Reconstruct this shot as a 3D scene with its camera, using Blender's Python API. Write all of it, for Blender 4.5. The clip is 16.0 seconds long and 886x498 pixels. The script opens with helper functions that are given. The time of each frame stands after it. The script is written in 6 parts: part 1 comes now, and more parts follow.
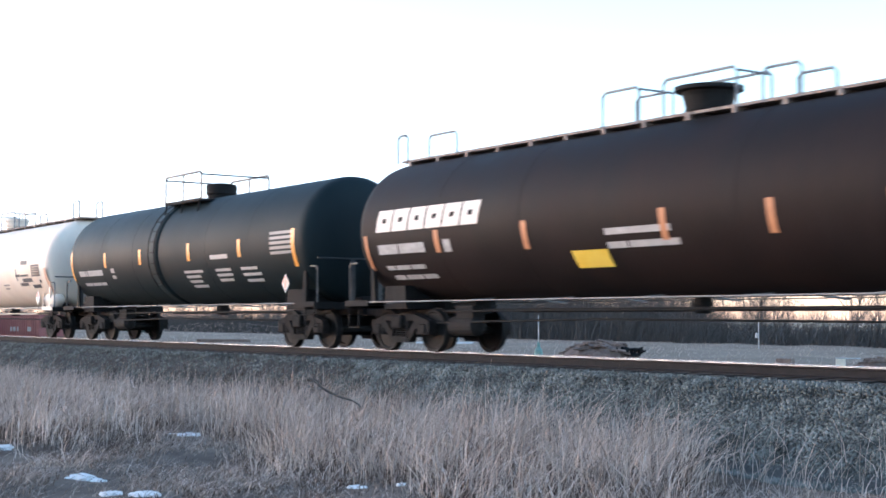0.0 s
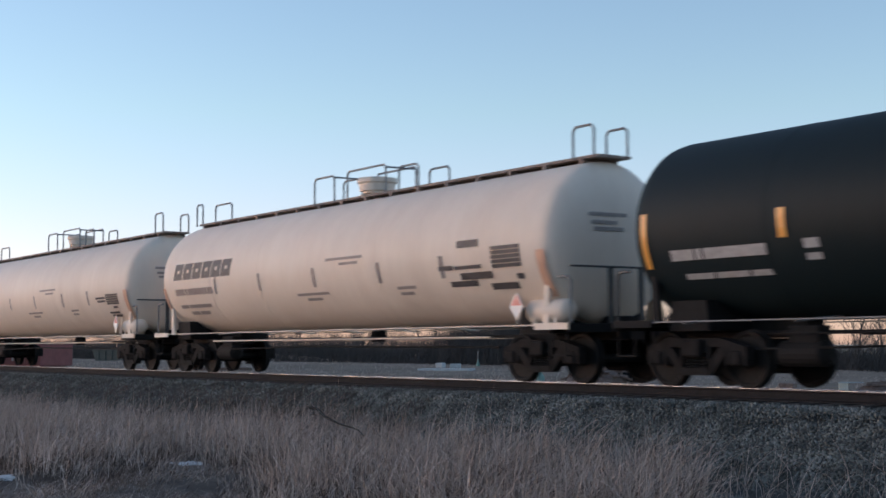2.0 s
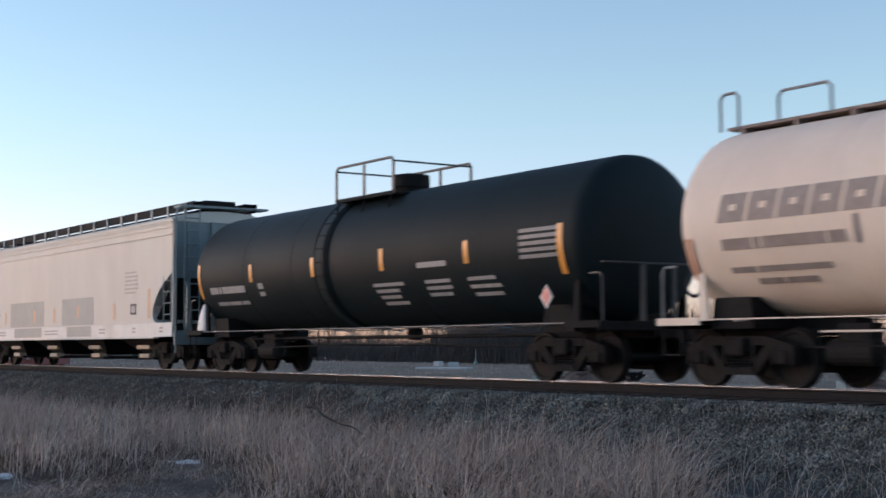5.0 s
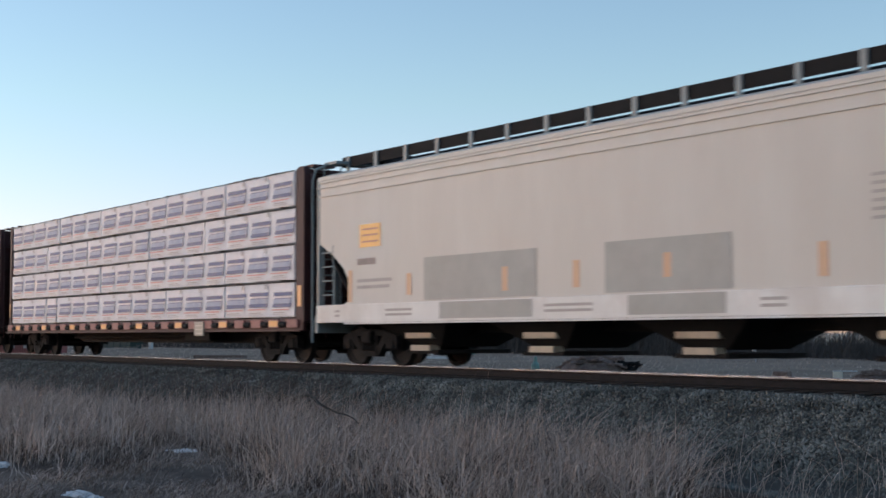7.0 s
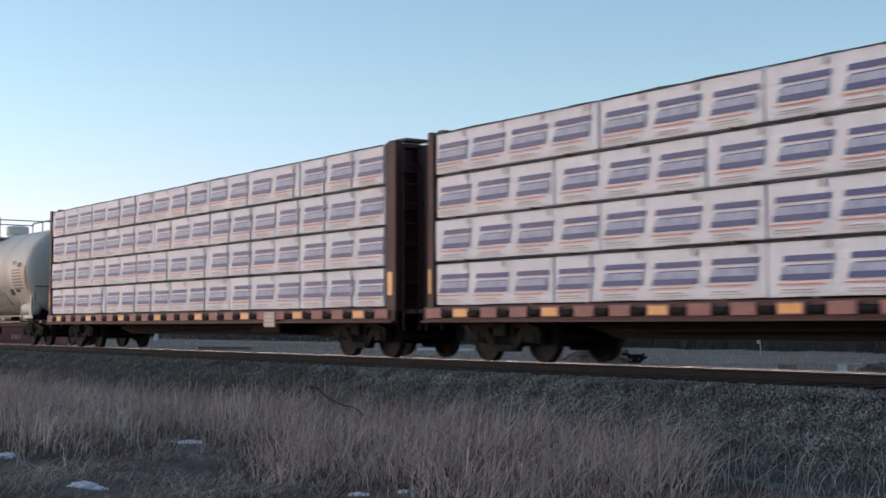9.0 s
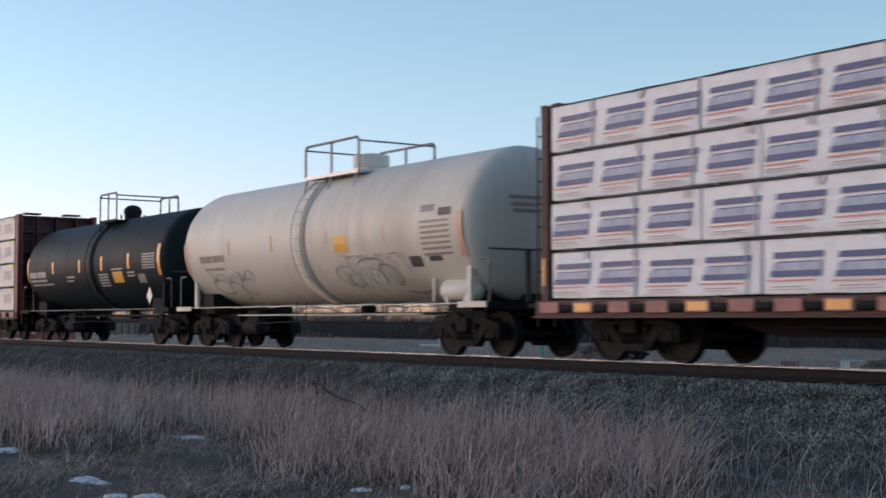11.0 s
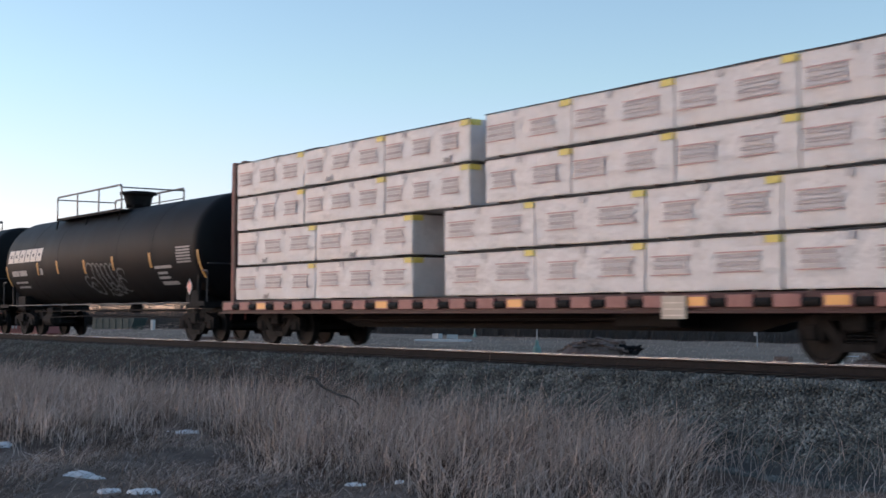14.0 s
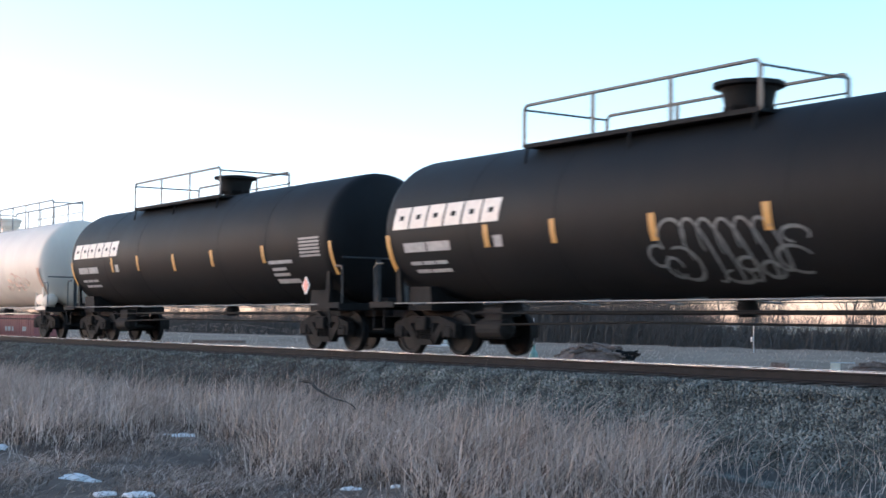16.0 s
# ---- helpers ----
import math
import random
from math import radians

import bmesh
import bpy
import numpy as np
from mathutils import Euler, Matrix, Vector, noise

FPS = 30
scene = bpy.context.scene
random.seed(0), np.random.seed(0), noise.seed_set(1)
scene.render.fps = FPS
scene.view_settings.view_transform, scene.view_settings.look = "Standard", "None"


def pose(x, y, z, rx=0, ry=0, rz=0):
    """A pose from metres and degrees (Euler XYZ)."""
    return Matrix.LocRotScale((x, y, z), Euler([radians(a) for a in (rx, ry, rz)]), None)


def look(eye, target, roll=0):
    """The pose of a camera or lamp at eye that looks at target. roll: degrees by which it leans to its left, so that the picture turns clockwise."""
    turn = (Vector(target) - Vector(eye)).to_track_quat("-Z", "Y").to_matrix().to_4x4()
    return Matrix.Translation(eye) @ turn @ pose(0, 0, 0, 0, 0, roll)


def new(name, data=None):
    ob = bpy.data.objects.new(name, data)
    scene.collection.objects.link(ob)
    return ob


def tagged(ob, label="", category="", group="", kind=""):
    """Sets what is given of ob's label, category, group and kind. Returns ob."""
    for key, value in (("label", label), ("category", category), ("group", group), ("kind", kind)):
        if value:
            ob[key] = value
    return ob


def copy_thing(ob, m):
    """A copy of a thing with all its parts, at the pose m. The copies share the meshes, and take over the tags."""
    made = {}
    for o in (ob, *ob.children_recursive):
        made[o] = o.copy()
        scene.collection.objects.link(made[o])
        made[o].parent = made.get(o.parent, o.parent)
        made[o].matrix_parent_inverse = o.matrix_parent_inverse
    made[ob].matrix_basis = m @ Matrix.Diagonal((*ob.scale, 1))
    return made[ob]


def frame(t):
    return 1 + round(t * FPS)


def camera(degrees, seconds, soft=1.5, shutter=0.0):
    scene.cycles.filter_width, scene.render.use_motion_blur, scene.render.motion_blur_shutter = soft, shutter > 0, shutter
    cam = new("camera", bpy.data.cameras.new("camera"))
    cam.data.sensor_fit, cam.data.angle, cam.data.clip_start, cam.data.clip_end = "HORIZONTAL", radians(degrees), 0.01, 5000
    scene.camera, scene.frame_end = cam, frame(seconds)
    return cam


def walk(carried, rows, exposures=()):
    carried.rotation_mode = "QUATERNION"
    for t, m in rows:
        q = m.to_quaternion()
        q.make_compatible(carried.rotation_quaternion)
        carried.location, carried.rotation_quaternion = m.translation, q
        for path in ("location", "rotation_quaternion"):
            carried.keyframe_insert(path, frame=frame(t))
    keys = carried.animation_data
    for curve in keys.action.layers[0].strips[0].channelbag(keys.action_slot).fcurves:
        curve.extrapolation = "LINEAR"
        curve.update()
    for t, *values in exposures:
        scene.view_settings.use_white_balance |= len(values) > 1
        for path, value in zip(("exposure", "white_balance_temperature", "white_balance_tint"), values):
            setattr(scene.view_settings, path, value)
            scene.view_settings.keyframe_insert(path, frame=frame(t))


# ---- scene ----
cam = camera(36.0, 16.0, soft=1.6, shutter=0.27)

# seconds, yaw, pitch, roll of the hand-held camera, which stays on one spot
EYE = (0.0, 0.0, 0.70)
TURNS = [
    (0.0, 55.213, 2.935, -0.096),
    (0.5, 55.030, 3.339, -0.013),
    (1.0, 55.051, 3.700, 0.465),
    (1.5, 55.303, 3.953, 0.268),
    (2.0, 55.284, 4.057, 0.295),
    (2.5, 55.207, 3.978, 0.585),
    (3.0, 55.302, 3.982, 0.389),
    (3.5, 55.240, 4.052, 0.369),
    (6.0, 55.166, 3.880, 0.163),
    (6.5, 55.198, 3.701, 0.110),
    (7.0, 55.074, 3.551, 0.191),
    (7.5, 55.218, 3.443, -0.093),
    (8.0, 55.277, 3.343, -0.046),
    (8.5, 55.255, 3.268, 0.060),
    (11.0, 55.384, 3.047, -0.054),
    (11.5, 55.339, 2.967, 0.017),
    (12.0, 55.336, 2.892, -0.031),
    (12.5, 55.291, 2.861, -0.124),
    (13.0, 55.074, 2.828, 0.046),
    (13.5, 55.136, 2.843, -0.220),
    (14.0, 55.150, 2.838, -0.135),
    (14.5, 55.193, 2.800, -0.085),
    (15.0, 55.287, 2.673, -0.108),
    (15.5, 55.223, 2.750, -0.136),
    (16.0, 55.020, 3.025, -0.427),
]
EXPOSURES = [(t, s - 0.20, 5950 if t < 0.8 else 6180 if t < 15.3 else 5850, q - (1 if 1.3 < t < 15.3 else 0)) for t, s, q in (
    (0.0, 2.4, 12), (0.3, 2.18, 11), (0.6, 1.75, 11), (0.9, 1.42, 13), (1.2, 1.12, 15), (1.5, 1.0, 17), (3.0, 0.82, 17), (6.0, 1.05, 15.5), (7.0, 0.88, 13.5), (8.5, 0.92, 14.5),
    (12.0, 0.92, 16.5), (12.5, 1.0, 16), (13.0, 1.25, 16), (13.5, 1.15, 16), (14.0, 1.0, 16), (15.0, 1.0, 17), (15.4, 1.25, 15), (15.7, 1.65, 12), (16.0, 1.88, 10))]
walk(cam, [(t, pose(*EYE, 90 + p, r, y)) for t, y, p, r in TURNS], EXPOSURES)

# ---------------------------------------------------------------- light
SUN_AZ, SUN_EL = 228.0, 9.0          # degrees, azimuth clockwise from +y
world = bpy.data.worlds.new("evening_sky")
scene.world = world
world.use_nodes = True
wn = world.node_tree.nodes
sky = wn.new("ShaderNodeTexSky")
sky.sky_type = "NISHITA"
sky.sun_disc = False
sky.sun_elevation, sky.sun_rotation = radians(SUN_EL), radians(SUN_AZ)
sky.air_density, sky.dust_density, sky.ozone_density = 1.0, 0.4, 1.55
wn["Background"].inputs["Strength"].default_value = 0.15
# rosy dusk haze tinted into the sky colour low over the horizon, all round
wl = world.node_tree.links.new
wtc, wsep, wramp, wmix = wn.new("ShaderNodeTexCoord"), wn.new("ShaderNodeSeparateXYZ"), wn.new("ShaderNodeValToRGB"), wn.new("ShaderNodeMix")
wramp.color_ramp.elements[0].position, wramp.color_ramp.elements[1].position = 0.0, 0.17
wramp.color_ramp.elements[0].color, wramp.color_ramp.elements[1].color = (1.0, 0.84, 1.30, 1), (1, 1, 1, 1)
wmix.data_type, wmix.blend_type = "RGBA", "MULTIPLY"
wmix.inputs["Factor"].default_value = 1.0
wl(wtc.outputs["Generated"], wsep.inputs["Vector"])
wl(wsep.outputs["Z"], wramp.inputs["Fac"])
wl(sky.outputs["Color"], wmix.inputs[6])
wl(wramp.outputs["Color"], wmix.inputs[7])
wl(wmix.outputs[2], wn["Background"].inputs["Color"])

sun = new("sun", bpy.data.lights.new("sun", "SUN"))
sun.data.energy, sun.data.angle, sun.data.color = 0.46, radians(36), (1.0, 0.74, 0.64)
_d = Vector((math.sin(radians(SUN_AZ)) * math.cos(radians(SUN_EL)), math.cos(radians(SUN_AZ)) * math.cos(radians(SUN_EL)), math.sin(radians(SUN_EL))))
sun.matrix_world = look(_d * 50, (0, 0, 0))


# ---------------------------------------------------------------- materials
def surface(name, a, b, scale=3.0, rough=0.6, metal=0.0, bump=0.15, fine=40.0, streak=0.0, dirt=None, dirt_amount=0.0, per_piece=0.0, gloss=0.5, depth=0.01):
    """Two-tone noise in the object's own space, with fine bump; streak stretches it downwards; dirt is a second colour in blotches."""
    m = bpy.data.materials.new(name)
    m.use_nodes = True
    n, link = m.node_tree.nodes, m.node_tree.links.new
    bsdf = n["Principled BSDF"]
    bsdf.inputs["Metallic"].default_value = metal
    bsdf.inputs["Specular IOR Level"].default_value = gloss
    tc = n.new("ShaderNodeTexCoord")
    mp = n.new("ShaderNodeMapping")
    mp.inputs["Scale"].default_value = (1, 1, 1 - streak)
    link(tc.outputs["Object"], mp.inputs["Vector"])
    big = n.new("ShaderNodeTexNoise")
    big.inputs["Scale"].default_value, big.inputs["Detail"].default_value, big.inputs["Roughness"].default_value = scale, 5, 0.62
    link(mp.outputs["Vector"], big.inputs["Vector"])
    ramp = n.new("ShaderNodeValToRGB")
    ramp.color_ramp.elements[0].position, ramp.color_ramp.elements[1].position = 0.34, 0.66
    ramp.color_ramp.elements[0].color, ramp.color_ramp.elements[1].color = (*a, 1), (*b, 1)
    link(big.outputs["Fac"], ramp.inputs["Fac"])
    color = ramp.outputs["Color"]
    if dirt:
        spots = n.new("ShaderNodeTexNoise")
        spots.inputs["Scale"].default_value, spots.inputs["Detail"].default_value = scale * 0.45, 8
        spots.inputs["Roughness"].default_value = 0.7
        link(mp.outputs["Vector"], spots.inputs["Vector"])
        cut = n.new("ShaderNodeMapRange")
        cut.inputs["From Min"].default_value, cut.inputs["From Max"].default_value = 0.5, 0.72
        cut.inputs["To Max"].default_value = dirt_amount
        link(spots.outputs["Fac"], cut.inputs["Value"])
        mix = n.new("ShaderNodeMix")
        mix.data_type = "RGBA"
        link(cut.outputs["Result"], mix.inputs["Factor"])
        link(color, mix.inputs[6])
        mix.inputs[7].default_value = (*dirt, 1)
        color = mix.outputs[2]
    if per_piece:
        info = n.new("ShaderNodeObjectInfo")
        geo = n.new("ShaderNodeNewGeometry")
        add = n.new("ShaderNodeMath")
        add.operation = "ADD"
        link(info.outputs["Random"], add.inputs[0])
        link(geo.outputs["Random Per Island"], add.inputs[1])
        rng = n.new("ShaderNodeMapRange")
        rng.inputs["From Max"].default_value = 2.0
        rng.inputs["To Min"].default_value, rng.inputs["To Max"].default_value = 1 - per_piece, 1 + per_piece
        link(add.outputs["Value"], rng.inputs["Value"])
        hsv = n.new("ShaderNodeHueSaturation")
        link(rng.outputs["Result"], hsv.inputs["Value"])
        link(color, hsv.inputs["Color"])
        color = hsv.outputs["Color"]
    link(color, bsdf.inputs["Base Color"])
    grain = n.new("ShaderNodeTexNoise")
    grain.inputs["Scale"].default_value, grain.inputs["Detail"].default_value = fine, 4
    link(tc.outputs["Object"], grain.inputs["Vector"])
    rr = n.new("ShaderNodeMapRange")
    rr.inputs["To Min"].default_value, rr.inputs["To Max"].default_value = max(rough - 0.12, 0.05), min(rough + 0.12, 1)
    link(big.outputs["Fac"], rr.inputs["Value"])
    link(rr.outputs["Result"], bsdf.inputs["Roughness"])
    bp = n.new("ShaderNodeBump")
    bp.inputs["Strength"].default_value, bp.inputs["Distance"].default_value = bump, depth
    link(grain.outputs["Fac"], bp.inputs["Height"])
    link(bp.outputs["Normal"], bsdf.inputs["Normal"])
    return m


BLACK_BROWN = surface("black_brown_tank_paint", (0.0098, 0.0078, 0.0078), (0.0175, 0.0126, 0.0122), 0.9, 0.62, 0, 0.05, 12, 0.6, (0.022, 0.012, 0.010), 0.5, gloss=0.11)
BLACK = surface("black_tank_paint", (0.0072, 0.0082, 0.0095), (0.0125, 0.0135, 0.0148), 0.9, 0.6, 0, 0.05, 12, 0.6, (0.018, 0.0145, 0.013), 0.35, gloss=0.11)
CHARCOAL = surface("charcoal_tank_paint", (0.0068, 0.0138, 0.0162), (0.0108, 0.0192, 0.022), 0.8, 0.58, 0, 0.04, 10, 0.6, (0.014, 0.0175, 0.019), 0.3, gloss=0.13)
WHITE_TANK = surface("cream_white_tank_paint", (0.75, 0.63, 0.515), (0.82, 0.71, 0.595), 0.8, 0.55, 0, 0.04, 10, 0.7, (0.46, 0.36, 0.29), 0.22, gloss=0.3)
GREY_TANK = surface("light_grey_tank_paint", (0.6, 0.57, 0.48), (0.69, 0.65, 0.555), 0.8, 0.55, 0, 0.04, 10, 0.7, (0.36, 0.30, 0.23), 0.55)
HOPPER_GREY = surface("pale_grey_hopper_paint", (0.53, 0.522, 0.47), (0.605, 0.595, 0.54), 0.6, 0.5, 0, 0.04, 12, 0.75, (0.46, 0.42, 0.37), 0.2)
HOPPER_SILL = surface("off_white_sill_paint", (0.66, 0.665, 0.63), (0.76, 0.765, 0.73), 1.2, 0.5, 0, 0.05, 14, 0.4, (0.40, 0.34, 0.28), 0.4)
HOPPER_PATCH = surface("grey_paint_patch", (0.335, 0.345, 0.315), (0.395, 0.405, 0.372), 1.5, 0.55, 0, 0.04, 14)
# hopper end paint with the blue light of the sky mixed into its colour
HOPPER_SKYLIT = surface("skylit_blue_hopper_paint", (0.15, 0.195, 0.205), (0.23, 0.28, 0.285), 1.0, 0.5, 0, 0.05, 14, 0.5, (0.2, 0.17, 0.15), 0.5)
CHUTE_TAN = surface("tan_chute_paint", (0.42, 0.36, 0.28), (0.55, 0.48, 0.38), 2.0, 0.6, 0, 0.06, 18, 0.3, (0.2, 0.14, 0.1), 0.5)
# black for grimy underframes; also stands for shade on saddles, platforms, slope sheets
UNDER = surface("black_underframe_grime_and_shade", (0.0065, 0.0065, 0.0068), (0.015, 0.0145, 0.0145), 3.0, 0.8, 0.0, 0.2, 40, gloss=0.2)
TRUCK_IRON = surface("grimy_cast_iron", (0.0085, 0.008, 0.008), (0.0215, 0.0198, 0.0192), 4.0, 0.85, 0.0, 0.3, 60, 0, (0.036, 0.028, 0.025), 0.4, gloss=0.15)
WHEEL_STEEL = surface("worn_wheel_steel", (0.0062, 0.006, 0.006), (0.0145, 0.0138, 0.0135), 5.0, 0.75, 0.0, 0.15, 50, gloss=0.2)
GALV = surface("galvanised_steel", (0.30, 0.31, 0.32), (0.42, 0.43, 0.44), 6.0, 0.45, 0.6, 0.1, 60)
RAIL_PAINT_BLACK = surface("black_railing_paint", (0.03, 0.032, 0.034), (0.06, 0.062, 0.065), 6, 0.5, 0.2, 0.1, 50)
DULL_STEEL = surface("dull_grey_steel", (0.14, 0.145, 0.15), (0.22, 0.225, 0.23), 6, 0.6, 0.1, 0.1, 50)
RUST_WALK = surface("rusty_walkway_grating", (0.16, 0.12, 0.10), (0.30, 0.25, 0.22), 6, 0.8, 0.2, 0.4, 60)
BARN_RED = surface("oxide_red_paint", (0.115, 0.019, 0.017), (0.18, 0.036, 0.031), 2.0, 0.6, 0, 0.1, 30, 0.5, (0.05, 0.025, 0.02), 0.6)
DARK_RED = surface("dark_oxide_red_paint", (0.036, 0.0085, 0.0085), (0.062, 0.0145, 0.0135), 2.0, 0.65, 0, 0.1, 30, 0.5, (0.03, 0.02, 0.018), 0.6)
PINK_TAB = surface("faded_red_pocket_paint", (0.25, 0.095, 0.08), (0.36, 0.16, 0.135), 3.0, 0.6, 0, 0.1, 30)
ORANGE = surface("amber_reflective_sheet", (0.68, 0.29, 0.045), (0.76, 0.36, 0.07), 3.0, 0.35, 0, 0.03, 90)
FADED_ORANGE = surface("faded_amber_reflective_sheet", (0.55, 0.36, 0.22), (0.62, 0.40, 0.24), 3.0, 0.45, 0, 0.03, 90)
SALMON = surface("faded_salmon_stripe", (0.56, 0.33, 0.22), (0.62, 0.38, 0.26), 3.0, 0.5, 0, 0.03, 90)
BROWN_BAR = surface("weathered_orange_strip", (0.40, 0.16, 0.07), (0.50, 0.22, 0.10), 3.0, 0.5, 0, 0.03, 90)
AMBER_DULL = surface("dusty_amber_sheet", (0.46, 0.24, 0.06), (0.56, 0.31, 0.09), 3.0, 0.5, 0, 0.03, 90)
YELLOW = surface("yellow_sign_sheet", (0.72, 0.50, 0.06), (0.78, 0.57, 0.10), 3.0, 0.4, 0, 0.03, 90)
GOLD = surface("gold_sign_sheet", (0.72, 0.38, 0.05), (0.80, 0.44, 0.07), 3.0, 0.4, 0, 0.03, 90)
INK_WHITE = surface("white_stencil_paint", (0.31, 0.3, 0.29), (0.45, 0.44, 0.43), 9.0, 0.6, 0, 0.05, 60)
INK_CREAM = surface("cream_logo_paint", (0.66, 0.58, 0.50), (0.76, 0.68, 0.60), 5.0, 0.55, 0, 0.05, 60)
INK_GREY = surface("faded_stencil_paint", (0.22, 0.215, 0.21), (0.30, 0.295, 0.29), 5.0, 0.6, 0, 0.05, 60)
INK_DARK = surface("dark_stencil_paint", (0.045, 0.040, 0.040), (0.09, 0.08, 0.08), 5.0, 0.6, 0, 0.05, 60)
INK_BROWN = surface("faded_dark_stencil_paint", (0.25, 0.21, 0.19), (0.34, 0.29, 0.26), 5.0, 0.6, 0, 0.05, 60)
INK_FAINT = surface("very_faded_stencil_paint", (0.36, 0.34, 0.32), (0.44, 0.42, 0.39), 5.0, 0.6, 0, 0.05, 60)
CHALK = surface("silver_spray_paint", (0.095, 0.108, 0.112), (0.155, 0.168, 0.172), 6.0, 0.5, 0, 0.05, 60)
PLACARD_W = surface("white_placard", (0.70, 0.69, 0.68), (0.78, 0.77, 0.76), 5, 0.45, 0, 0.02, 60)
PLACARD_R = surface("red_placard", (0.62, 0.2, 0.17), (0.7, 0.28, 0.24), 5, 0.45, 0, 0.02, 60)
WRAP = surface("white_lumber_wrap", (0.68, 0.695, 0.72), (0.79, 0.80, 0.82), 1.6, 0.5, 0, 0.9, 5, 0.2, (0.54, 0.52, 0.51), 0.35, depth=0.035)
WRAP_WARM = surface("off_white_lumber_wrap", (0.58, 0.565, 0.55), (0.69, 0.675, 0.66), 1.6, 0.45, 0, 1.0, 5, 0.2, (0.46, 0.44, 0.42), 0.35, depth=0.035)
PRINT_BLUE = surface("blue_wrap_print", (0.012, 0.045, 0.17), (0.024, 0.07, 0.23), 3, 0.5, 0, 0.2, 8)
PRINT_GREY = surface("grey_blue_wrap_print", (0.22, 0.29, 0.44), (0.42, 0.48, 0.58), 5, 0.5, 0, 0.2, 8)
PRINT_RED = surface("pale_red_wrap_print", (0.55, 0.22, 0.20), (0.62, 0.30, 0.27), 5, 0.5, 0, 0.2, 8)
PRINT_MAROON = surface("dull_red_wrap_print", (0.42, 0.26, 0.25), (0.5, 0.34, 0.33), 5, 0.5, 0, 0.2, 8)
PRINT_TAUPE = surface("taupe_wrap_print", (0.33, 0.3, 0.3), (0.44, 0.41, 0.41), 5, 0.5, 0, 0.2, 8)
YELLOW_TAPE = surface("yellow_corner_tape", (0.66, 0.54, 0.10), (0.72, 0.60, 0.14), 5, 0.5, 0, 0.1, 30)
STRAP = surface("dark_webbing", (0.03, 0.03, 0.032), (0.06, 0.06, 0.062), 8, 0.8, 0, 0.2, 80)
TIE_WOOD = surface("weathered_creosote_wood", (0.030, 0.026, 0.024), (0.06, 0.053, 0.049), 6, 0.9, 0, 0.5, 50, 0, None, 0, 0.25)
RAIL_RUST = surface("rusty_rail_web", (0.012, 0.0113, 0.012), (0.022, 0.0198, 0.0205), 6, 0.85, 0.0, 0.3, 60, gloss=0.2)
RAIL_TOP = surface("polished_rail_head", (0.47, 0.49, 0.56), (0.57, 0.59, 0.66), 6, 0.38, 1.0, 0.02, 80)
BALLAST = surface("crushed_stone_bed", (0.022, 0.023, 0.022), (0.06, 0.062, 0.058), 14, 0.9, 0, 1.0, 22)
STONES = surface("grey_crushed_stone", (0.058, 0.062, 0.057), (0.2, 0.208, 0.192), 2.0, 0.9, 0, 0.3, 50, 0, None, 0, 0.9, gloss=0.25)
SOIL = surface("dull_brown_soil_and_thatch", (0.068, 0.051, 0.041), (0.15, 0.114, 0.092), 1.3, 0.95, 0, 1.0, 24, 0, (0.24, 0.19, 0.155), 0.6, gloss=0.15)
FIELD = surface("winter_field", (0.165, 0.122, 0.09), (0.245, 0.188, 0.142), 0.15, 0.95, 0, 0.8, 6, 0, (0.25, 0.21, 0.175), 0.6, gloss=0.15)
DRY_GRASS = surface("dry_straw_grass", (0.078, 0.056, 0.046), (0.19, 0.14, 0.116), 0.7, 0.85, 0, 0.1, 30, 0, None, 0, 0.7, gloss=0.2)
PALE_STALK = surface("pale_straw_stalk", (0.31, 0.24, 0.2), (0.57, 0.455, 0.39), 1.0, 0.8, 0, 0.1, 30, 0, None, 0, 0.5, gloss=0.25)
BARK = surface("grey_brown_bark", (0.045, 0.041, 0.039), (0.085, 0.078, 0.073), 2.0, 0.9, 0, 0.5, 30, 0, None, 0, 0.3)
TWIGS = surface("bare_grey_twigs", (0.045, 0.042, 0.04), (0.095, 0.088, 0.083), 2.0, 0.9, 0, 0.2, 30, 0, None, 0, 0.3)
SNOW = surface("old_crusted_snow", (0.56, 0.55, 0.54), (0.74, 0.73, 0.72), 6, 0.6, 0, 0.6, 30, 0, (0.40, 0.38, 0.36), 0.5)
CONCRETE = surface("pale_concrete", (0.42, 0.43, 0.42), (0.55, 0.56, 0.55), 3, 0.85, 0, 0.4, 30)
GREEN_PAINT = surface("faded_green_paint", (0.12, 0.22, 0.19), (0.18, 0.29, 0.25), 4, 0.6, 0, 0.1, 30)
CREAM_BOX = surface("cream_enamel", (0.78, 0.7, 0.56), (0.86, 0.79, 0.66), 4, 0.5, 0, 0.1, 30)
OLD_TIMBER = surface("old_brown_timber", (0.10, 0.065, 0.05), (0.21, 0.15, 0.12), 5, 0.85, 0, 0.5, 40, 0, None, 0, 0.4)
LAKE = surface("still_pale_water", (0.10, 0.105, 0.11), (0.13, 0.135, 0.14), 0.02, 0.16, 0, 0.02, 0.6, gloss=0.6)
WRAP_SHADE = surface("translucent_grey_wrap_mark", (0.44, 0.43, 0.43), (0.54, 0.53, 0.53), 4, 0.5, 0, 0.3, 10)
CONTAINER_RED = surface("faded_red_container_paint", (0.22, 0.065, 0.06), (0.30, 0.10, 0.09), 1.5, 0.6, 0, 0.1, 30, 0.4, (0.15, 0.06, 0.05), 0.5)


